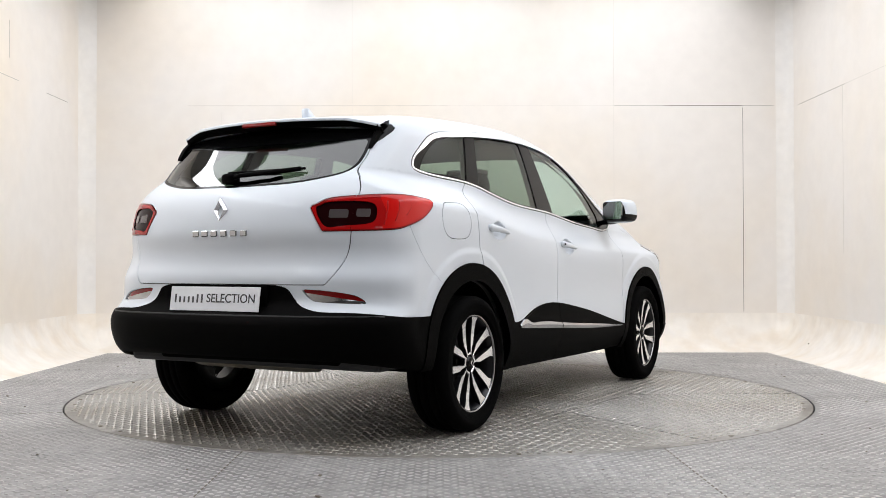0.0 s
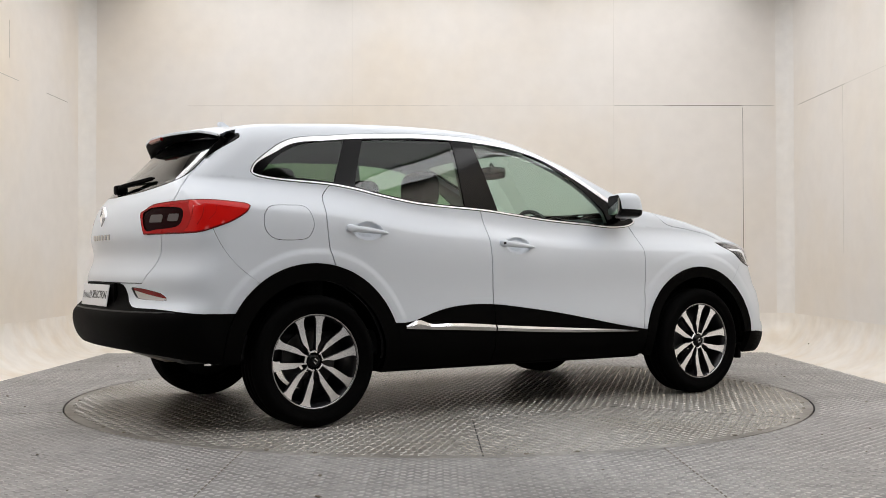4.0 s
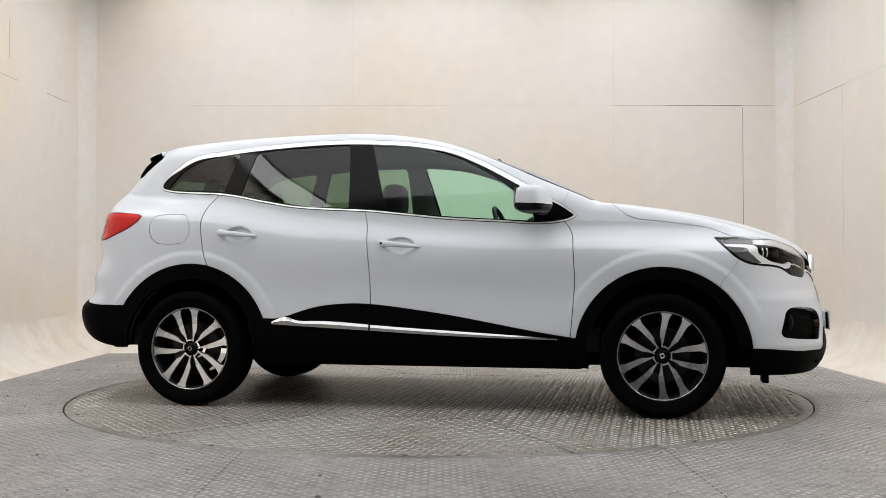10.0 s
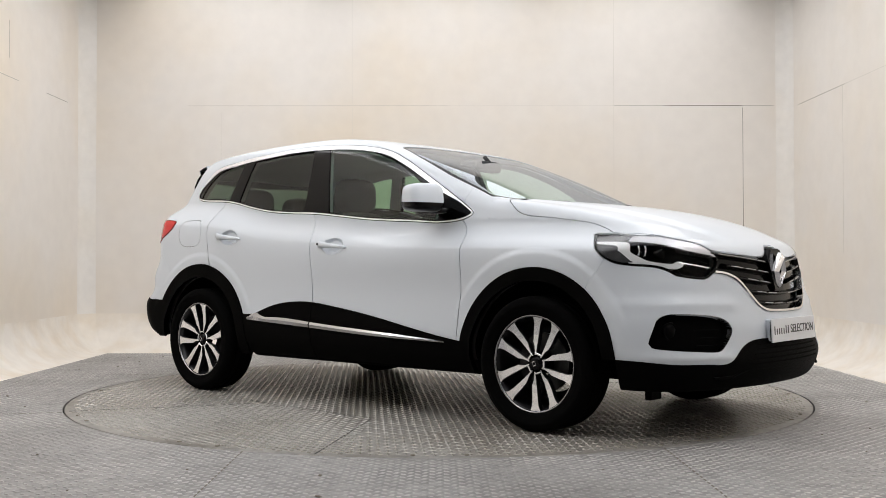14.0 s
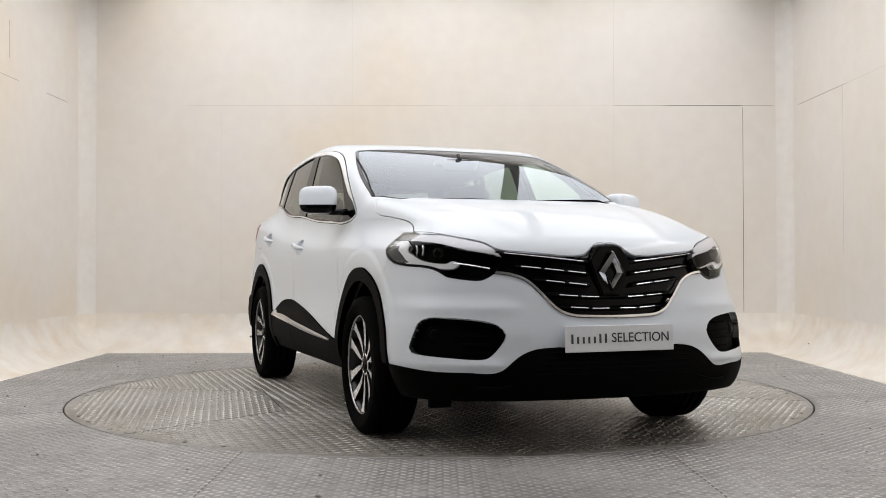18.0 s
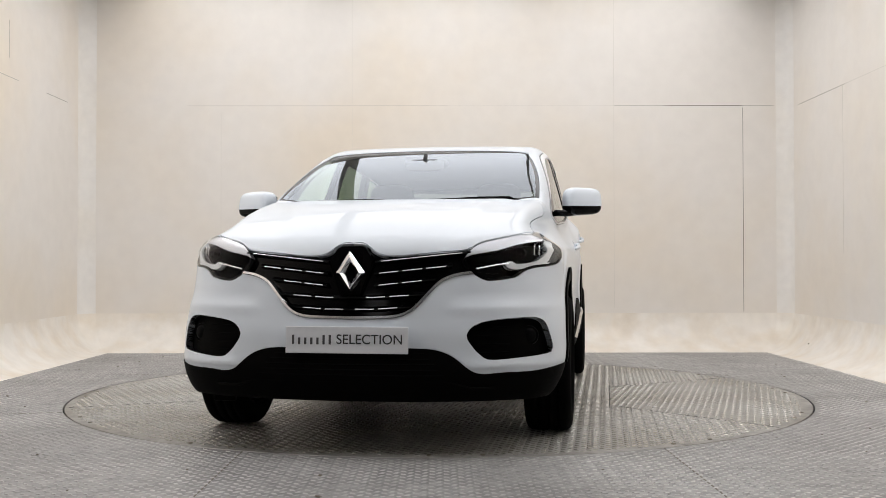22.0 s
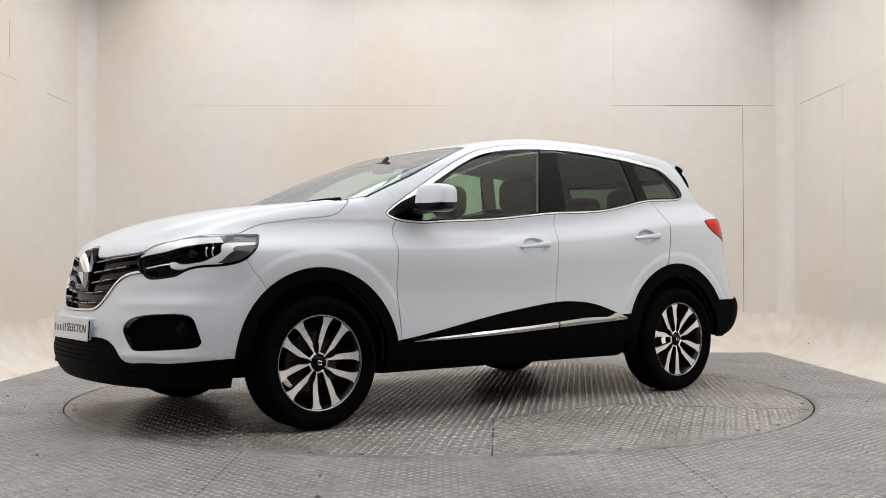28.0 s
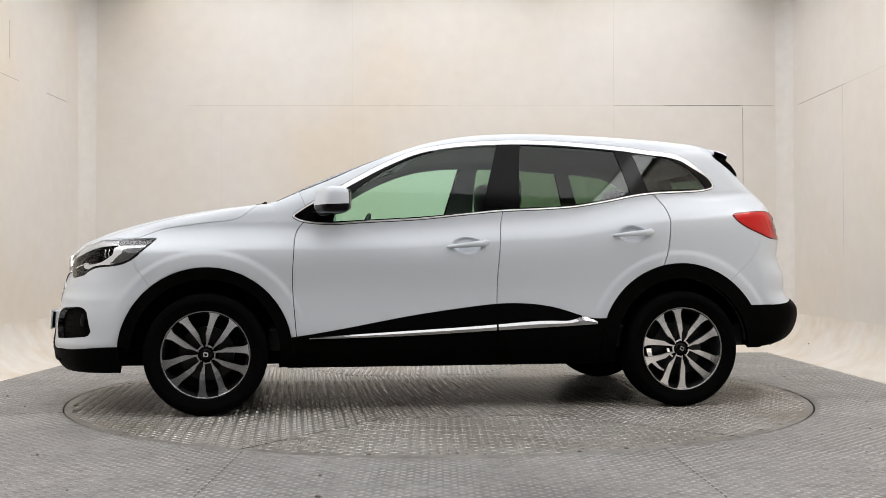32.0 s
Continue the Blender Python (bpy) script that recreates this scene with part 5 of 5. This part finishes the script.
def build_car():
    car = new("car")
    tagged(car, "white compact family SUV with black cladding on a turntable", "car")
    build_shell(car)
    w = build_wheel()
    w.parent = car
    w.matrix_basis = pose(WHEEL_X, 0.788, HUB_Z) @ pose(0, 0, 0, 0, 46, 0)
    spots = [(-WHEEL_X, 0.788, 0, 21.5), (WHEEL_X, -0.788, 180, -20), (-WHEEL_X, -0.788, 180, 8)]
    for x, y, turn, roll in spots:
        copy_thing(w, pose(x, y, HUB_Z, 0, 0, turn) @ pose(0, 0, 0, 0, roll, 0))
    # underside
    bm = bmesh.new()
    box(bm, -0.92, 0.92, -0.78, 0.78, 0.238, 0.33, 0.03)
    box(bm, -1.15, 2.05, -0.56, 0.56, 0.24, 0.42, 0.05)
    box(bm, -1.60, -1.10, -0.56, 0.56, 0.30, 0.42, 0.04)
    box(bm, -1.96, -1.5, -0.56, 0.56, 0.335, 0.47, 0.04)
    part("underbody", bm, M_UNDER, car, "dark underbody")
    for x in (WHEEL_X, -WHEEL_X):
        for s in (1, -1):
            bm = bmesh.new()
            prof = [(0.42 * math.cos(radians(a)), 0.42 * math.sin(radians(a))) for a in range(0, 181, 10)]
            rows = [[bm.verts.new((x + px, s * yy, WHEEL_Z + pz)) for px, pz in prof] for yy in (0.52, 0.87)]
            for k in range(len(prof) - 1):
                bm.faces.new((rows[0][k], rows[0][k + 1], rows[1][k + 1], rows[1][k]))
            bm.faces.new(rows[0])
            part("wheel_housing", bm, M_UNDER, car, "black wheel housing")
    build_front(car)
    build_rear(car)
    build_sides(car)
    build_cabin(car)
    # what sits on a door or on the tailgate moves with it
    parts = list(car.children)
    middle = {p: sum((Vector(c) for c in p.bound_box), Vector()) / 8 for p in parts}
    doors = [p for p in parts if p.name.split(".")[0] in ("front_door", "rear_door")]
    gate = next(p for p in parts if p.name == "tailgate")
    for p in parts:
        kind = p.name.split(".")[0]
        if kind in ("door_handle", "door_cladding", "trim_strip", "front_window", "rear_window"):
            near = min(doors, key=lambda d: abs(middle[d].x - middle[p].x) + 3 * abs(middle[d].y - middle[p].y))
            if not p.children:
                p.parent = near
        elif kind in ("rear_screen", "rear_wiper", "wiper_blade", "rear_emblem", "badge_bars", "brake_lamp"):
            p.parent = gate
    return car


# ---------------------------------------------------------------- the studio
def build_room():
    r, xl, xr, b, f = 0.35, LEFT_X, RIGHT_X, BACK, FRONT_Y
    rc = 0.13
    arc = (0, 22.5, 45, 67.5, 90)
    prof = [(r * (1 - math.sin(radians(a))), r * (1 - math.cos(radians(a)))) for a in range(0, 91, 9)]
    # plan curve: straight runs with a tight rounded corner strip above, mitred at the foot
    def plan(d):
        k = rc * (1 - d / r)
        q = [(xl + d, f), (xl + d, b - d - k)]
        q += [(xl + d + k - k * math.cos(radians(a)), b - d - k + k * math.sin(radians(a))) for a in arc[1:-1]]
        q += [(xl + d + k, b - d), (xr - d - k, b - d)]
        q += [(xr - d - k + k * math.sin(radians(a)), b - d - k + k * math.cos(radians(a))) for a in arc[1:-1]]
        q += [(xr - d, b - d - k), (xr - d, f)]
        return q
    parts = (("wall_left", 0, 1), ("wall_corner_left", 1, 5), ("wall_back", 5, 6), ("wall_corner_right", 6, 10), ("wall_right", 10, 11))
    for name, i0, i1 in parts:
        for kind in ("wall", "cove"):
            lv = [(0.0, r), (0.0, CEIL)] if kind == "wall" else prof
            bm = bmesh.new()
            cols = [[bm.verts.new((*plan(d)[i], z)) for d, z in lv] for i in range(i0, i1 + 1)]
            back = [[bm.verts.new((p.co.x + (-0.08 if i < 5 and "back" not in name else 0.08 if i > 6 and "back" not in name else 0), p.co.y + (0.08 if 1 < i < 10 else 0), p.co.z - (0.08 if kind == "cove" else 0))) for p in c] for i, c in zip(range(i0, i1 + 1), cols)]
            for g, rev in ((cols, False), (back, True)):
                for p, q in zip(g, g[1:]):
                    for k in range(len(lv) - 1):
                        fc = (p[k], p[k + 1], q[k + 1], q[k])
                        bm.faces.new(fc[::-1] if rev else fc)
            ob = part(name if kind == "wall" else name.replace("wall", "cove"), bm, M_COVE if kind == "cove" else M_CORNER if "corner" in name else M_WALL, None, "", True)
            tagged(ob, "cream painted studio wall" if kind == "wall" else "curved off-white plaster cove at the wall's foot", kind="structure")
    # front wall and ceiling are unseen; the front is dark to bounce little light
    for name, x0, x1, y0, y1, z0, z1, mat in (("wall_front", xl - 0.06, xr + 0.06, f - 0.1, f, 0, CEIL, M_DARKWALL), ("ceiling", xl - 0.1, xr + 0.1, f - 0.1, b + 0.1, CEIL, CEIL + 0.1, M_CEIL)):
        bm = bmesh.new()
        box(bm, x0, x1, y0, y1, z0, z1)
        tagged(part(name, bm, mat), "plain unseen surface closing the studio", kind="structure")
    # joints between the wall boards: thin filled lines
    def joint(x0, x1, y0, y1, z0, z1, mat, lab):
        bm = bmesh.new()
        box(bm, x0, x1, y0, y1, z0, z1)
        tagged(part("trim", bm, mat), lab, kind="structure")
    e = 0.0015
    for x, z0, z1, w, mat in ((2.905, 0.36, 2.31, 0.0022, M_SEAM), (1.67, 0.40, 3.6, 0.001, M_FAINT), (-0.83, 2.05, 3.6, 0.001, M_FAINT), (-0.83, 0.5, 2.0, 0.001, M_FAINT), (-2.08, 0.4, 2.26, 0.001, M_FAINT)):
        joint(x - w, x + w, b - e, b, z0, z1, mat, "thin upright joint between wall boards")
    for x0, x1, w, mat in ((2.15, 2.9, 0.0026, M_SEAM), (1.67, 2.15, 0.002, M_JOINT), (2.9, 3.2, 0.002, M_JOINT), (-2.4, 0.1, 0.0012, M_JOINT), (0.1, 1.67, 0.001, M_FAINT)):
        joint(x0, x1, b - e, b, 2.33 - w, 2.33 + w, mat, "thin level joint between wall boards")
    for y0, y1, w, mat in ((1.95, 3.05, 0.003, M_JOINT), (0.2, 1.95, 0.0015, M_FAINT)):
        joint(xr - e, xr, y0, y1, 2.30 - w, 2.30 + w, mat, "thin level joint between wall boards")
    joint(xr - e, xr, 2.0, 2.002, 0.9, 2.30, M_FAINT, "thin upright joint between wall boards")
    for y0, y1, w, mat in ((1.1, 1.8, 0.002, M_JOINT), (2.4, 2.9, 0.003, M_JOINT)):
        joint(xl, xl + e, y0, y1, 2.30 - w, 2.30 + w, mat, "thin level joint between wall boards")
    # drilled holes in the cove
    for x, y, z, rr in ((-1.78, b - 0.076, 0.133, 0.012), (xr - 0.10, 2.55, 0.112, 0.006)):
        bm = bmesh.new()
        bmesh.ops.create_icosphere(bm, subdivisions=2, radius=rr, matrix=pose(x, y, z))
        tagged(part("trim", bm, M_SEAM), "small dark plug in the plaster cove", kind="structure")
    joint(xl, xl + e, 1.62, 1.622, 2.45, 2.75, M_JOINT, "thin upright joint between wall boards")


def build_lights():
    # the last two, narrow along the side walls, are added fill for the car's flanks
    spots = [(x, 1.44, 1.80, 3.5, P_REAR) for x in (-1.98, -0.02, 1.94)] + [(-0.02, -2.3, 5.6, 3.3, P_TOP)] + [(-3.06, -2.0, 0.45, 5.0, P_SIDE_FILL), (3.01, -2.0, 0.45, 5.0, P_SIDE_FILL)]
    for x, y, a, c, power in spots:
        la = bpy.data.lights.new("softbox", "AREA")
        la.shape, la.size, la.size_y, la.energy = "RECTANGLE", a, c, power
        la.color = (0.995, 0.99, 1.0)
        ob = new("softbox", la)
        ob.matrix_world = pose(x, y, CEIL - 0.06 - (0.04 if a < 1 else 0))
    # small level lamps high at the front
    for x, y, z, a, c, power in ((-1.9, -8.3, 3.0, 0.8, 0.3, P_FRONT), (1.9, -8.3, 3.0, 0.8, 0.3, P_FRONT)):
        la = bpy.data.lights.new("strip_lamp", "AREA")
        la.shape, la.size, la.size_y, la.energy = "RECTANGLE", a, c, power
        ob = new("strip_lamp", la)
        ob.matrix_world = look((x, y, z), (0, 0, 0.8))


PITCH, BAR = 0.039, 0.0172           # of the raised tread


def bars(cells, size, rot, z=0.0, w=0.0092, h=0.0024):
    """Raised tread bars at the (x, y, turn) cells, joined into arrays."""
    cx, cy, an = cells
    n = len(cx)
    c, s = np.cos(an), np.sin(an)
    a, b = size * 0.82, w * 0.6
    shape = np.array([(-size, 0, 0), (0, -w, 0), (size, 0, 0), (0, w, 0), (-a, 0, h), (0, -b, h), (a, 0, h), (0, b, h)])
    V = np.empty((n, 8, 3))
    V[:, :, 0] = cx[:, None] + c[:, None] * shape[:, 0] - s[:, None] * shape[:, 1]
    V[:, :, 1] = cy[:, None] + s[:, None] * shape[:, 0] + c[:, None] * shape[:, 1]
    V[:, :, 2] = z + shape[:, 2]
    F = np.array([(0, 1, 5, 4), (1, 2, 6, 5), (2, 3, 7, 6), (3, 0, 4, 7), (4, 5, 6, 7)])
    o = (np.arange(n) * 8)[:, None, None]
    return V.reshape(-1, 3), (F + o).reshape(-1, 4).tolist()


def tread_cells(x0, x1, y0, y1, pitch, keep, turn=0.0):
    nx, ny = int((x1 - x0) / pitch), int((y1 - y0) / pitch)
    i, j = np.meshgrid(np.arange(nx), np.arange(ny), indexing="ij")
    x, y = x0 + (i + 0.5) * pitch, y0 + (j + 0.5) * pitch
    a = np.where((i + j) % 2 == 0, 0.0, math.radians(90)) + turn
    c, s = math.cos(turn), math.sin(turn)
    x, y = (c * x - s * y).ravel(), (s * x + c * y).ravel()
    k = keep(x, y)
    return x[k], y[k], a.ravel()[k]


def build_floor():
    bm = bmesh.new()
    seg = 160
    ring = [bm.verts.new(((TABLE_R + 0.006) * math.cos(2 * math.pi * k / seg), (TABLE_R + 0.006) * math.sin(2 * math.pi * k / seg), 0)) for k in range(seg)]
    outer = []
    for k in range(seg):
        c, s = math.cos(2 * math.pi * k / seg), math.sin(2 * math.pi * k / seg)
        x0, x1, y0, y1 = LEFT_X, RIGHT_X, FRONT_Y, BACK
        t = min((x1 if c > 0 else x0) / c if abs(c) > 1e-9 else 1e9, (y1 if s > 0 else y0) / s if abs(s) > 1e-9 else 1e9)
        outer.append(bm.verts.new((t * c, t * s, 0)))
    for k in range(seg):
        j = (k + 1) % seg
        bm.faces.new((ring[k], outer[k], outer[j], ring[j]))
    for q in (ring,):
        low = [bm.verts.new((v.co.x, v.co.y, -0.05)) for v in q]
        for k in range(seg):
            j = (k + 1) % seg
            bm.faces.new((q[j], low[j], low[k], q[k]))
    floor = tagged(part("floor", bm, M_FLOOR), "grey steel tread plate floor, scuffed and dusty", kind="structure")
    cells = tread_cells(-5.6, 5.6, -5.6, 5.6, PITCH, lambda x, y: (np.hypot(x, y) > TABLE_R + 0.03) & (np.abs(x) < 3.05) & (y > -4.6) & (y < 3.0), radians(45))
    V, F = bars(cells, BAR, 0)
    tagged(arrays("floor_tread", V, F, M_FLOORBAR, floor), kind="stuff")
    bm = bmesh.new()
    lathe(bm, [(0.0, 0.0), (0.4, 0.0), (TABLE_R - 0.006, 0.0), (TABLE_R - 0.004, -0.002), (TABLE_R - 0.004, -0.05)], 160, "z")
    bmesh.ops.remove_doubles(bm, verts=bm.verts, dist=1e-5)
    bmesh.ops.recalc_face_normals(bm, faces=bm.faces)
    table = part("turntable", bm, M_TABLE)
    tagged(table, "round grey steel tread plate turntable flush with the floor", "turntable")
    # the end plates are laid askew to the middle ones
    ends = lambda x, y: (np.abs(y) > 1.07) & (np.abs(x) < 0.48 + 0.82 * (np.abs(y) - 1.10))
    disc = lambda x, y: np.hypot(x, y) < TABLE_R - 0.05
    rows = [tread_cells(-2.3, 2.3, -2.3, 2.3, PITCH, lambda x, y: disc(x, y) & ~ends(x, y), radians(45)), tread_cells(-3.3, 3.3, -3.3, 3.3, PITCH, lambda x, y: disc(x, y) & ends(x, y), radians(45 + 37))]
    V, F = bars([np.concatenate(q) for q in zip(*rows)], BAR, 0)
    tagged(arrays("turntable_tread", V, F, M_TREAD, table), kind="stuff")
    def groove(name, parent, x0, y0, x1, y1, w, mat):
        d = Vector((x1 - x0, y1 - y0, 0))
        n = Vector((-d.y, d.x, 0)).normalized() * w
        bm = bmesh.new()
        slab(bm, [(x0 + n.x, y0 + n.y, 0.0012), (x1 + n.x, y1 + n.y, 0.0012), (x1 - n.x, y1 - n.y, 0.0012), (x0 - n.x, y0 - n.y, 0.0012)], 0.0012, (0, 0, 1))
        part(name, bm, mat, parent, "dark joint between plates")
    for a in ((0.48, 1.10, 1.15, 1.88), (-0.48, 1.10, -1.15, 1.88), (0.48, -1.10, 1.0, -1.96), (-0.48, -1.10, -1.0, -1.96), (-0.55, 1.06, 0.55, 1.06), (-0.60, -1.02, 0.55, -1.09)):
        groove("plate_joint", table, *a, 0.003, M_GAP)
    for a in ((-0.85, -2.07, -0.85, -4.4), (0.985, -2.01, 1.0, -4.4), (-2.06, -0.87, -2.6, -0.98), (-2.46, 1.15, -2.04, 1.07), (1.99, 1.18, 2.15, 0.86)):
        groove("plate_joint", floor, *a, 0.0025, M_SEAM)
    for k in range(12):
        for da in (0, 6):
            a = radians(30 * k + da + 8)
            bm = bmesh.new()
            lathe(bm, [(0.0, 0.0045), (0.009, 0.0045), (0.011, 0.003), (0.011, 0.0)], 10, "z")
            ob = part("bolt", bm, M_SEAM, table, "small dark bolt head")
            ob.location = ((TABLE_R - 0.055) * math.cos(a), (TABLE_R - 0.055) * math.sin(a), 0)
    # crumbs of dirt lying about
    rng = random.Random(7)
    bm = bmesh.new()
    for _ in range(90):
        x, y, r = rng.uniform(-2.8, 2.8), rng.uniform(-3.4, 2.7), rng.uniform(0.003, 0.009)
        if math.hypot(x, y) < TABLE_R + 0.02:
            continue
        m = pose(x, y, 0.002 + r * 0.25, rng.uniform(-15, 15), rng.uniform(-15, 15), rng.uniform(0, 180)) @ Matrix.Diagonal((r * rng.uniform(0.8, 1.8), r, r * 0.45, 1))
        bmesh.ops.create_icosphere(bm, subdivisions=1, radius=1, matrix=m)
    tagged(part("dirt", bm, M_SEAM, floor), kind="stuff")
    bm = bmesh.new()
    box(bm, -3.4, 3.4, FRONT_Y - 0.1, BACK + 0.1, -0.2, -0.055)
    tagged(part("ground", bm, M_GAP), "dark pit under the turntable", kind="structure")
    return table


build_room()
build_lights()
table = build_floor()
car = build_car()


def motions():
    spin, drive = [], []
    for k in range(65):
        t = k * 0.5
        turn = pose(0, 0, 0, 0, 0, heading(t))
        spin.append((t, turn))
        drive.append((t, turn @ pose(CAR_OFF[0], CAR_OFF[1], 0.0018)))
    walk(table, spin)
    walk(car, drive)


motions()
